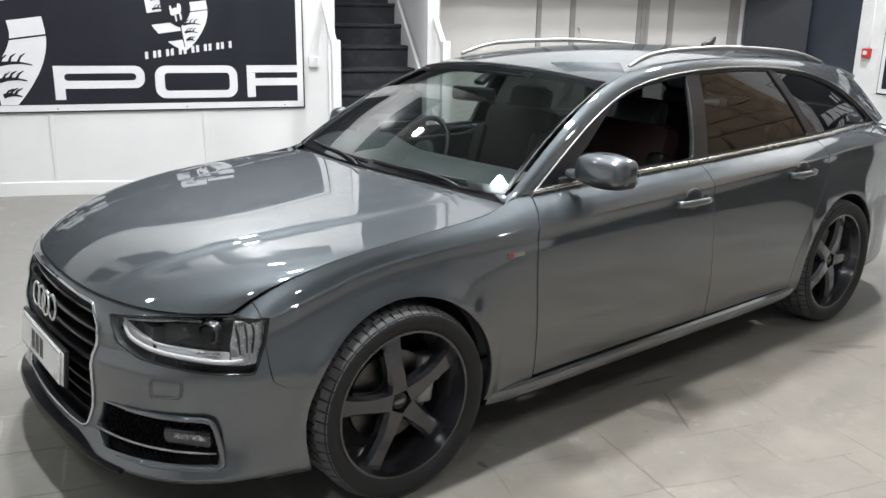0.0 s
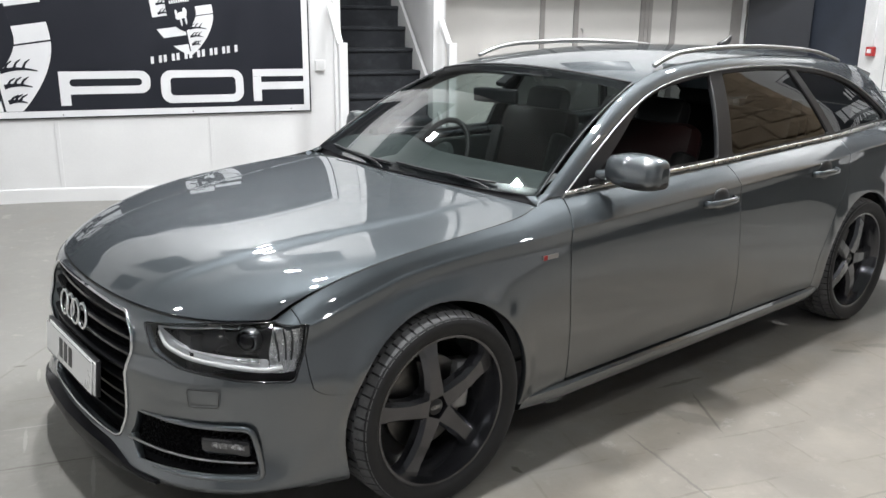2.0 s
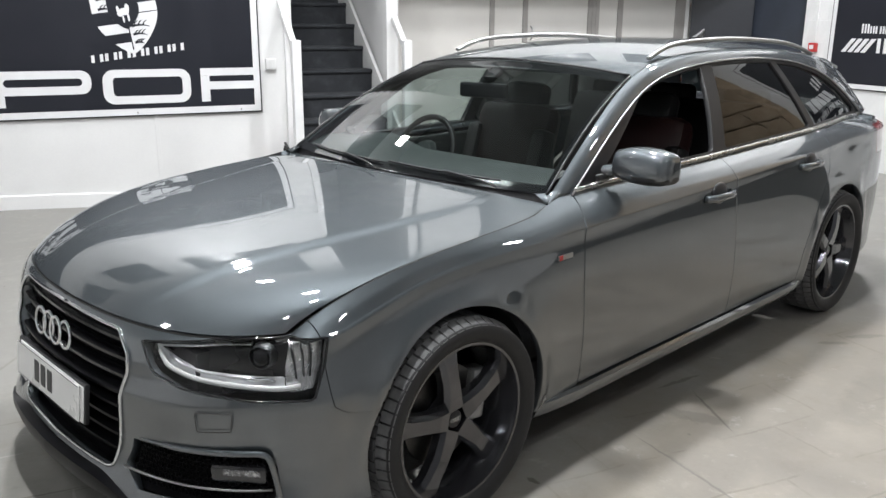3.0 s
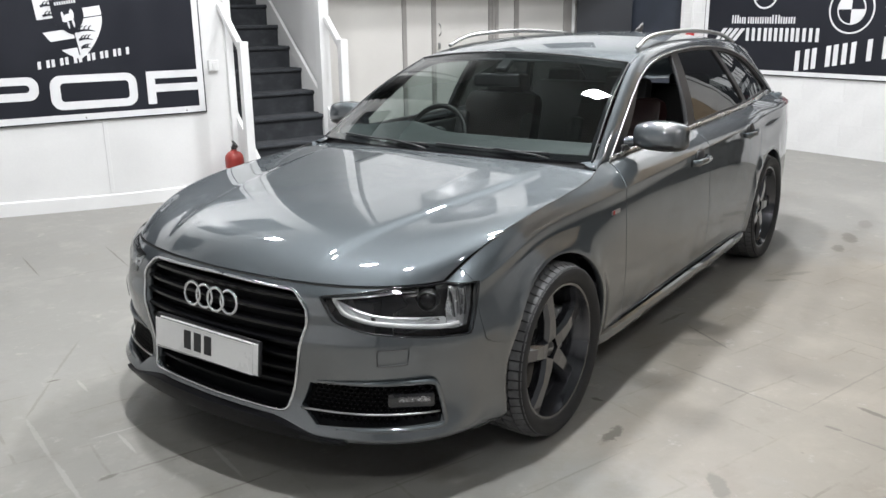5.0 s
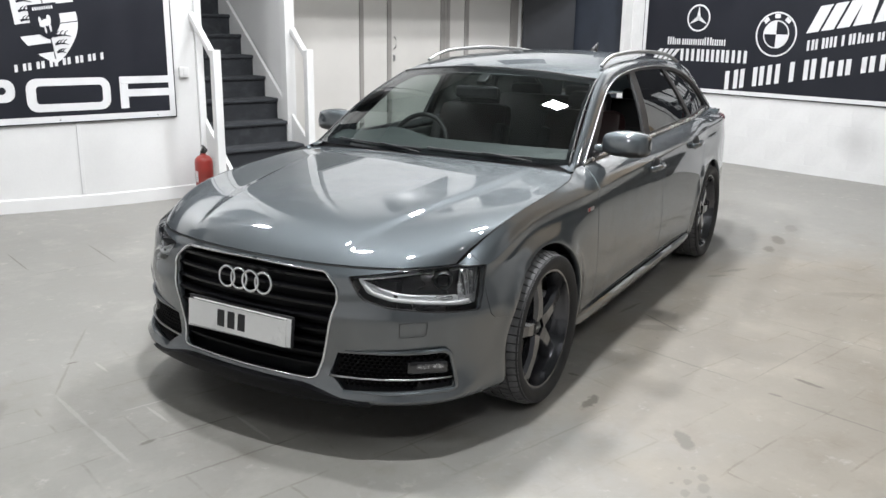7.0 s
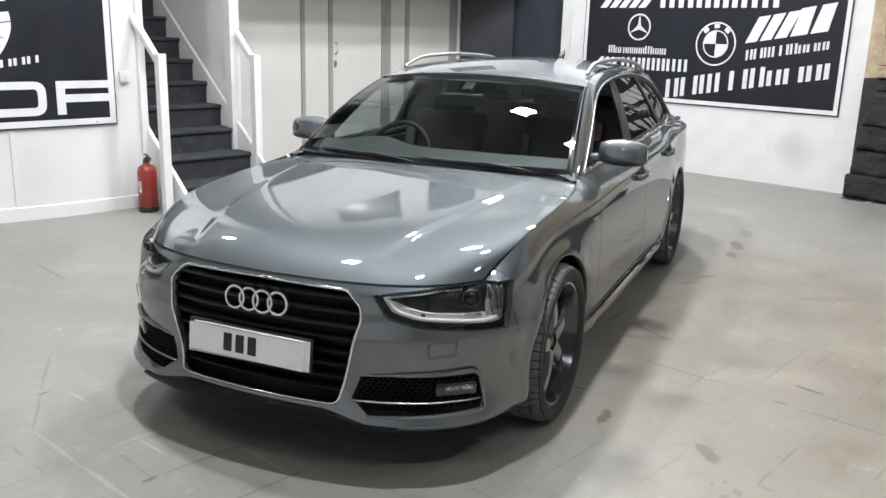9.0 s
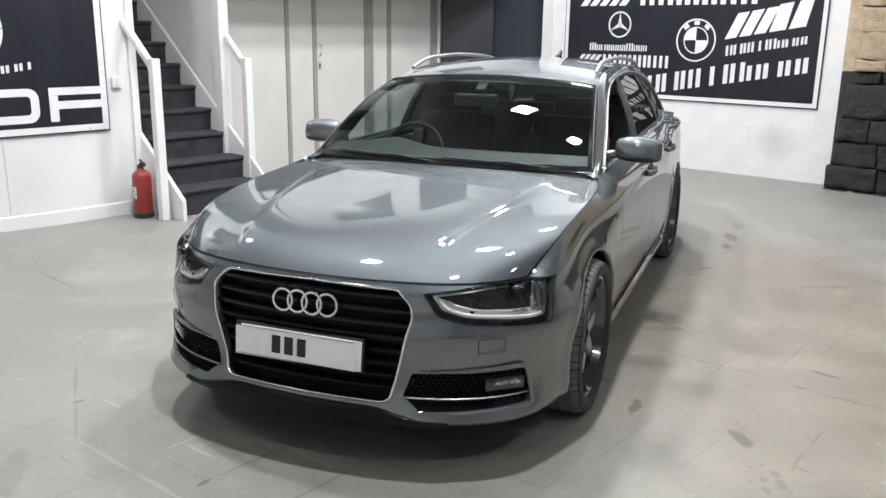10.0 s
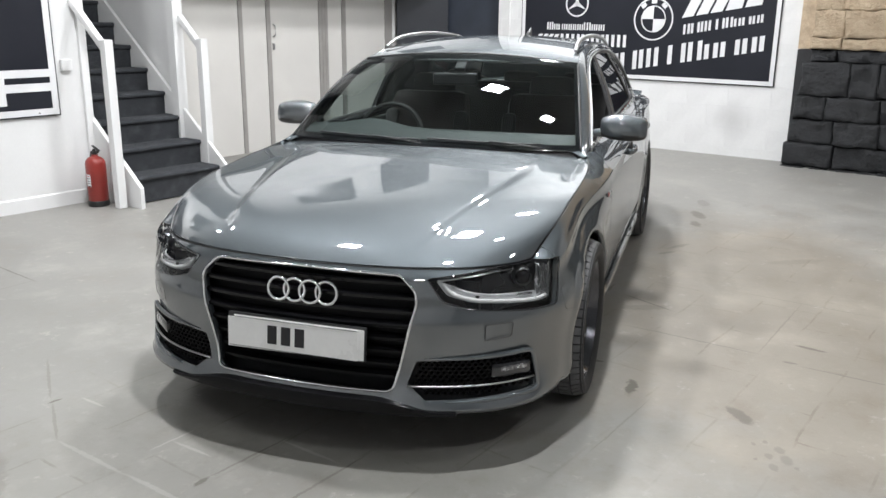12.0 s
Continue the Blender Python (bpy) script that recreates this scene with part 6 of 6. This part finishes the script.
# lower intakes with mesh, bar and fog lamp
for sgn in (1, -1):
    it = new("air_intake")
    it.parent = car
    tagged(it, "black honeycomb intake with a fog lamp")
    flip = lambda p: Vector((p[0], sgn * p[1], p[2]))
    g = patch(lambda y, z: (nose_x(y, z) + 0.05, y, z), lin(0.37, 0.80, 0.03), lin(0.24, 0.42, 0.03), [], 0.0, (1.4, 0, 0.5))
    g = g if sgn > 0 else mirrored(g)
    part("backing", mk("backing", *g[:2], BLACK_TRIM, g[2]), it)
    verts, faces = [], []
    row = 0
    z = 0.275
    while z < 0.395:
        y = 0.41 + (0.010 if row % 2 else 0)
        while y < 0.775:
            if INTAKE(y, z) > 0.009:
                c = Vector((nose_x(y, z) + 0.018, y, z))
                base = len(verts)
                for r, d in ((0.0125, 0.0), (0.0085, 0.0), (0.0085, 0.025)):
                    for j in range(6):
                        a = radians(30 + 60 * j)
                        verts.append(flip(c + Vector((d, r * math.cos(a), r * 0.75 * math.sin(a)))))
                for q in (0, 6):
                    for j in range(6):
                        f = (base + q + j, base + q + (j + 1) % 6, base + q + 6 + (j + 1) % 6, base + q + 6 + j)
                        faces.append(f if sgn < 0 else f[::-1])
            y += 0.020
        z += 0.0135
        row += 1
    part("mesh_grid", mk("mesh_grid", verts, faces, SLAT_BLACK, flat=True), it, "black honeycomb mesh")
    bar = [flip(front(y, 0.302 + 0.012 * (y - 0.39), -0.004)) for y in lin(0.388, 0.782, 0.03)]
    part("chrome_bar", tube("chrome_bar", bar, 0.0045, SATIN, 6, 0.8), it, "thin bright bar")
    fpts = [flip(front(y, z, 0.001)) for y, z in rounded([(0.52, 0.252), (0.796, 0.256), (0.772, 0.410), (0.44, 0.398)], 0.022, 0.02, False)]
    part("intake_frame", tube("intake_frame", fpts, lambda t: 0.003 + 0.006 * smooth(0, 0.15, t) * smooth(1, 0.85, t), PAINT, 10, 1.0, (1, 0, 0.1)), it, "grey frame of the intake")
    bm = bmesh.new()
    fy, fz = 0.705, 0.345
    ang = math.atan2(nose_x(fy + 0.03, fz) - nose_x(fy - 0.03, fz), 0.06)
    add_box(bm, (0.03, 0.155, 0.055), (0, 0, 0), 0.014, Matrix.Rotation(-ang, 4, "Z"))
    if sgn < 0:
        bmesh.ops.scale(bm, vec=(1, -1, 1), verts=bm.verts)
    fog = part("fog_lamp", mesh_of(bm, "fog_lamp", GLOSS_BLACK, False), it, "clear rectangular fog lamp", Matrix.Translation((nose_x(fy, fz) + 0.022, sgn * fy, fz)))
    bm = bmesh.new()
    add_box(bm, (0.006, 0.105, 0.020), (-0.0125, 0.010, 0.006), 0.003, None)
    bmesh.ops.transform(bm, matrix=Matrix.Rotation(-ang, 4, "Z"), verts=bm.verts)
    if sgn < 0:
        bmesh.ops.scale(bm, vec=(1, -1, 1), verts=bm.verts)
    part("reflector", mesh_of(bm, "reflector", FOG_GREY, False), fog, "faceted reflector behind the lens")
    # headlamp washer lid
    lid = [flip(front(y, z, -0.0004)) for y, z in rounded([(0.636, 0.520), (0.718, 0.524), (0.712, 0.472), (0.634, 0.464)], 0.008)]
    part("washer_lid", tube("washer_lid", lid, 0.0013, BLACK_TRIM, 6), car, "shut line of the washer lid")

# lower edge of the nose: a black strip in the middle, under the painted lip
def sweep(name, ys, profile, material):
    """A closed profile of (x, z) for each y, carried across the nose."""
    rows = [profile(y) for y in ys]
    n = len(rows[0])
    verts = [(x, y, z) for y, row in zip(ys, rows) for x, z in row]
    faces = [(i * n + j, (i + 1) * n + j, (i + 1) * n + (j + 1) % n, i * n + (j + 1) % n) for i in range(len(ys) - 1) for j in range(n)]
    faces += [tuple(range(n)), tuple(range((len(ys) - 1) * n, len(ys) * n))[::-1]]
    bm = bmesh.new()
    vs = [bm.verts.new(v) for v in verts]
    for f in faces:
        bm.faces.new([vs[i] for i in f])
    me = mesh_of(bm, name, material, False)
    me.set_sharp_from_angle(angle=radians(32))
    return me


def strip_profile(y):
    k = smooth(0.26, 0.56, abs(y))
    top, low = 0.264 - 0.040 * k, 0.210
    x = min(nose_x(abs(y), 0.235), nose_x(abs(y), top))
    return [(x + 0.05, top), (x - 0.011, top - 0.002), (x - 0.015 + 0.003 * k, top - 0.4 * (top - low)), (x - 0.006, low), (x + 0.08, low + 0.004), (x + 0.08, top)]


part("splitter", sweep("splitter", lin(-0.56, 0.56, 0.01), strip_profile, SLAT_BLACK), car, "black lower strip of the bumper")

# headlamps
for sgn in (1, -1):
    hl = new("headlamp")
    hl.parent = car
    tagged(hl, "clear headlamp with a bright light guide and projector")
    flip = lambda p: Vector((p[0], sgn * p[1], p[2]))

    def layer(name, depth, clip, material, lip=0.0, label=""):
        g = patch(lambda s, v: Vector(side(s, v)) + depth_dir(s) * depth, sgrid(-0.86, -0.36, 0.012), [0.50 + 0.0125 * k for k in range(41)], [clip], lip)
        g = g if sgn > 0 else mirrored(g)
        return part(name, mk(name, *g[:2], material, g[2]), hl, label)

    def depth_dir(s):
        q = PLAN(s + 2e-3) - PLAN(s - 2e-3)
        n = Vector((q[1], -q[0], 0)).normalized()
        return n

    lens = layer("lens", -0.001, lambda p: HEADLAMP(*p) - 0.001, LENS_GLASS, 0.0, "clear lens")
    lens.visible_shadow = False
    layer("housing", 0.055, lambda p: HEADLAMP(*p) + 0.03, LAMP_DARK, 0.0, "dark lamp housing")
    edge = [flip(corner(q, z, 0.004)) for q, z in rounded(LAMP_LINE, 0.014, 0.02)]
    part("rim", tube("rim", edge, 0.0032, GLOSS_BLACK, 6), hl, "black lamp edge")
    # silvered bowls: a band along the lower edge, the outer end and a strip under the top edge
    for name, poly, d, mat in (("reflector_band", [(0.452, 0.664), (0.488, 0.613), (0.56, 0.588), (0.80, 0.563), (0.80, 0.602), (0.60, 0.614), (0.525, 0.638)], 0.034, LAMP_GREY),
                               ("reflector_end", [(0.812, 0.694), (0.893, 0.696), (0.884, 0.62), (0.866, 0.560), (0.805, 0.560), (0.80, 0.62)], 0.036, LAMP_END),
                               ("reflector_strip", [(0.448, 0.672), (0.655, 0.696), (0.72, 0.697), (0.72, 0.686), (0.655, 0.684), (0.46, 0.658)], 0.030, LAMP_INNER)):
        test = inside(poly)
        layer(name, d, lambda p, test=test: test(math.atan2(p[1], 0.2 - p[0]), p[2]), mat, 0.004)
    for name, pts, r, mat, d in (("light_guide", ((0.470, 0.652), (0.498, 0.618), (0.57, 0.596), (0.80, 0.574), (0.845, 0.578)), 0.0055, LIGHT_GUIDE, 0.024),
                                 ("inner_guide", ((0.50, 0.645), (0.54, 0.625), (0.62, 0.610), (0.785, 0.596)), 0.0035, LAMP_INNER, 0.028),
                                 ("rib", ((0.822, 0.690), (0.830, 0.650), (0.836, 0.596)), 0.0026, LAMP_RING, 0.030),
                                 ("rib", ((0.848, 0.690), (0.854, 0.650), (0.854, 0.600)), 0.0022, LAMP_RING, 0.028),
                                 ("rib", ((0.870, 0.690), (0.873, 0.650), (0.868, 0.600)), 0.0024, LAMP_RING, 0.026)):
        gp = [flip(corner(q, z, d)) for q, z in rounded(pts, 0.03, 0.02, False)]
        part(name, tube(name, gp, r, mat, 8, 1.5), hl)
    py, pz = 0.705, 0.658
    pc = corner(0.752, pz, 0.036)
    face = Vector((-0.86, 0.5 * sgn, 0.0)).to_track_quat("Y", "Z").to_matrix().to_4x4()
    part("projector", revolve("projector", [(0.0, 0.022), (0.012, 0.020), (0.022, 0.012), (0.027, 0.0)], SLAT_GLOSS, 24), hl, "round projector lens", Matrix.Translation(flip(pc)) @ face)
    part("bezel", revolve("bezel", [(0.027, 0.0), (0.029, 0.010), (0.033, 0.006), (0.036, -0.02)], LAMP_RING, 24), hl, "bright projector bezel", Matrix.Translation(flip(pc)) @ face)


# ---- wheels ----
def spoke_mesh():
    """One broad spoke with a raised flat face and sloping flanks, along +z."""
    bm = bmesh.new()
    rows = []
    for r, w, top, y in ((0.035, 0.040, 0.030, 0.000), (0.075, 0.036, 0.025, -0.006), (0.13, 0.033, 0.020, -0.008), (0.19, 0.034, 0.022, -0.002), (0.236, 0.042, 0.030, 0.004)):
        rows.append([bm.verts.new(p) for p in ((-w, y + 0.045, r), (-w, y + 0.016, r), (-top, y, r), (top, y, r), (w, y + 0.016, r), (w, y + 0.045, r))])
    for a, b in zip(rows, rows[1:]):
        for j in range(6):
            bm.faces.new((a[j], a[(j + 1) % 6], b[(j + 1) % 6], b[j]))
    bm.faces.new(rows[0][::-1])
    bm.faces.new(rows[-1])
    return mesh_of(bm, "spoke", RIM, True)


def tread_blocks():
    """The shoulder and centre blocks of the tread, cut by grooves."""
    verts, faces = [], []
    n = 58
    for k in range(n):
        for y0, y1, r0, r1, off in ((-0.122, -0.080, TYRE_R - 0.016, TYRE_R + 0.0005, 0), (-0.072, -0.028, TYRE_R, TYRE_R + 0.001, 0.5), (-0.020, 0.020, TYRE_R, TYRE_R + 0.001, 0), (0.028, 0.072, TYRE_R, TYRE_R + 0.001, 0.5), (0.080, 0.122, TYRE_R + 0.0005, TYRE_R - 0.016, 0)):
            base = len(verts)
            for a in (k + off + 0.09, k + off + 0.91):
                w = 2 * math.pi * a / n
                for y, r in ((y0, r0), (y1, r1)):
                    for dr in (-0.010, 0.0):
                        verts.append(((r + dr) * math.cos(w), y, (r + dr) * math.sin(w)))
            b = base
            faces += [(b + 1, b + 3, b + 7, b + 5), (b, b + 1, b + 5, b + 4), (b + 2, b + 6, b + 7, b + 3), (b, b + 2, b + 3, b + 1), (b + 4, b + 5, b + 7, b + 6)]
    me = mk("tread", verts, faces, TREAD, flat=True)
    bm = bmesh.new()
    bm.from_mesh(me)
    bmesh.ops.recalc_face_normals(bm, faces=bm.faces)
    bm.to_mesh(me)
    bm.free()
    return me


TYRE_PROFILE = [(0.252, -0.098), (0.258, -0.112), (0.272, -0.122), (0.292, -0.126), (0.306, -0.124), (0.3135, -0.119), (0.3165, -0.10), (0.3175, -0.05), (0.3175, 0.05), (0.3165, 0.10), (0.3135, 0.119), (0.306, 0.124), (0.29, 0.126), (0.26, 0.115), (0.252, 0.10)]
RIM_PROFILE = [(0.256, -0.104), (0.2545, -0.108), (0.246, -0.107), (0.243, -0.098), (0.238, -0.085), (0.232, -0.06), (0.215, -0.03), (0.21, 0.05), (0.225, 0.09), (0.252, 0.10)]
SPOKE = spoke_mesh()
M_TYRE, M_TREAD = revolve("tyre", TYRE_PROFILE, RUBBER, 72), tread_blocks()
M_RIM = revolve("rim", RIM_PROFILE, RIM, 64)
M_HUB = revolve("hub", [(0.0, -0.066), (0.028, -0.066), (0.032, -0.062), (0.034, -0.05), (0.062, -0.046), (0.068, -0.03), (0.068, 0.03), (0, 0.03)], RIM, 32)
M_CAP = revolve("cap", [(0.0, -0.0695), (0.022, -0.069), (0.027, -0.066), (0.027, -0.06)], LAMP_DARK, 24)
M_DISC = revolve("brake_disc", [(0.07, -0.010), (0.158, -0.010), (0.16, -0.007), (0.16, 0.012), (0.07, 0.012), (0.07, -0.010)], STEEL, 40)
M_BOLT = revolve("bolt", [(0, -0.020), (0.009, -0.020), (0.010, -0.017), (0.010, 0.0), (0, 0.0)], GLOSS_BLACK, 6)
SMALL_RING = torus("ring", 0.0062, 0.0011, CHROME, 16, 6)


def wheel(x, sgn, turn):
    """sgn -1: the wheel on the passenger side, whose face looks along -y."""
    w = new("wheel")
    w.parent = car
    tagged(w, "gunmetal five-spoke alloy wheel with a low-profile tyre")
    w.matrix_basis = pose(x, sgn * (0.785 if x < 1 else 0.768), TYRE_R - 0.001, 0, 0, 0 if sgn < 0 else 180)
    part("tyre", M_TYRE, w, "black low-profile tyre")
    part("tread", M_TREAD, w, "grooved tread blocks")
    part("rim", M_RIM, w, "gunmetal rim")
    part("hub", M_HUB, w)
    part("cap", M_CAP, w, "dark hub cap with small rings")
    for k in range(4):
        part("cap_ring", SMALL_RING, w, "", pose((-1.5 + k) * 0.0096, -0.0700, 0, 0, 0, 90))
    for k in range(5):
        a = turn + 72 * k
        part("spoke", SPOKE, w, "", pose(0, -0.076, 0, 0, a, 0))
        b = radians(a + 36)
        part("bolt", M_BOLT, w, "", pose(0.056 * math.sin(b), -0.048, 0.056 * math.cos(b)))
    part("brake_disc", M_DISC, w, "steel brake disc", pose(0, 0.0, 0))
    part("caliper", box("caliper", (0.07, 0.07, 0.17), CAST, (0.135 if sgn < 0 else -0.135, -0.005, 0.03), 0.014, Matrix.Rotation(0.15, 4, "Y")), w, "bare metal brake caliper")
    return w


for x, turn in ((0.0, -8), (WB, 20)):
    for sgn in (-1, 1):
        wheel(x, sgn, turn)

# wheel-house liners and the dark underside
for ax in (0.0, WB):
    for sgn in (1, -1):
        verts, faces = [], []
        n = 20
        for i in range(n + 1):
            a = radians(-25 + 230 * i / n)
            for y in (0.60, 0.825 if ax == 0 else 0.835):
                verts.append((ax + (ARCH + 0.008) * math.cos(a), sgn * y, TYRE_R + (ARCH + 0.008) * math.sin(a)))
        for i in range(n):
            faces.append((2 * i, 2 * i + 1, 2 * i + 3, 2 * i + 2))
        part("wheel_liner", mk("wheel_liner", verts, faces, BLACK_TRIM), car, "black wheel-house liner")
part("underbody", between("underbody", (-0.60, -0.58, 0.19), (3.55, 0.58, 0.24), BLACK_TRIM, 0.01), car, "black underbody tray")
part("inner_panel", between("inner_panel", (0.42, 0.60, 0.20), (2.40, 0.80, 0.24), BLACK_TRIM), car)
part("inner_panel", between("inner_panel", (0.42, -0.80, 0.20), (2.40, -0.60, 0.24), BLACK_TRIM), car)
part("bulkhead", between("bulkhead", (0.36, -0.58, 0.24), (0.40, 0.58, 0.88), BLACK_TRIM), car)
part("slam_panel", between("slam_panel", (-0.70, -0.60, 0.24), (-0.66, 0.60, 0.66), BLACK_TRIM), car)

# ---- cabin ----
dash_geo = patch(lambda y, w: (0.50 + 0.42 * w + 0.05 * (y / 0.7) ** 2 * (1 - w), y, 0.918 + 0.062 * math.sin(math.pi * min(w * 1.1, 1)) - 0.09 * smooth(0.75, 1, w) + 0.055 * math.exp(-((y - 0.39) / 0.17) ** 2) * smooth(0.35, 0.8, w)), lin(-0.70, 0.70, 0.05), lin(0, 1, 0.08), [], 0.0, (0.8, 0, -3))
part("dashboard", mk("dashboard", *dash_geo[:2], DASH, dash_geo[2]), car, "dark grey dashboard")
part("dash_front", between("dash_front", (0.86, -0.70, 0.55), (0.93, 0.70, 0.84), DASH, 0.02), car)
steer = new("steering_wheel")
steer.parent = car
tagged(steer, "black three-spoke steering wheel")
steer.matrix_basis = pose(1.02, 0.395, 0.885, 0, 25)
part("rim", torus("rim", 0.185, 0.014, LEATHER_DARK, 40, 10), steer)
part("boss", revolve("boss", [(0, -0.02), (0.06, -0.015), (0.075, 0.01), (0.06, 0.03)], DASH, 24, "x"), steer)
for a in (0, 180, 270):
    part("spoke", box("spoke", (0.014, 0.03, 0.13), DASH, (0, 0, 0.12), 0.005), steer, "", pose(0, 0, 0, a + 90 if a != 270 else 180))


def seat(name, y, x, w, material, tall=0.60):
    s = new(name)
    s.parent = car
    tagged(s, "leather car seat")
    s.matrix_basis = pose(x, y, 0.30)
    part("cushion", box("cushion", (0.50, w, 0.16), material, (0, 0, 0.12), 0.05), s)
    part("backrest", box("backrest", (0.14, w, tall + 0.04), material, (0.305, 0, 0.48), 0.068, Matrix.Rotation(0.30, 4, "Y")), s)
    return s


for y in (0.37, -0.37):
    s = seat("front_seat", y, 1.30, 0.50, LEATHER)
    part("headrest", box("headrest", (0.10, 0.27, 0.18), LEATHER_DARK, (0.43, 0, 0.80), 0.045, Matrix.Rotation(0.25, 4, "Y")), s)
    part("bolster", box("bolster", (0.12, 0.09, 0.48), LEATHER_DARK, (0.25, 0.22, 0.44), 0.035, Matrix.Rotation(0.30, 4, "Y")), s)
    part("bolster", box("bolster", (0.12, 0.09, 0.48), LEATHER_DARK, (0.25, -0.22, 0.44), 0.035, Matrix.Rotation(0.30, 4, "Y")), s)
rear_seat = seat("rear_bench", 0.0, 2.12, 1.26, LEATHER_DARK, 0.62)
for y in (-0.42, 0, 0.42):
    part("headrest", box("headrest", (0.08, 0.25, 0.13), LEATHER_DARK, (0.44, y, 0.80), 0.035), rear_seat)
part("load_floor", between("load_floor", (2.55, -0.60, 0.60), (3.55, 0.60, 0.63), DASH), car)
part("headlining", mk("headlining", *patch(lambda x, w: Vector(roof(x, w)) - Vector((0, 0, 0.035)), lin(1.22, 3.35, 0.15), lin(-0.96, 0.96, 0.2), [], 0.0, (2, 0, -3))[:2], plain("headlining", (0.05, 0.05, 0.048), 0.9)), car, "grey headlining")
for sgn in (1, -1):
    part("door_card", box("door_card", (1.75, 0.03, 0.62), DASH, (1.55, sgn * 0.735, 0.60), 0.012), car, "dark inner door trim")
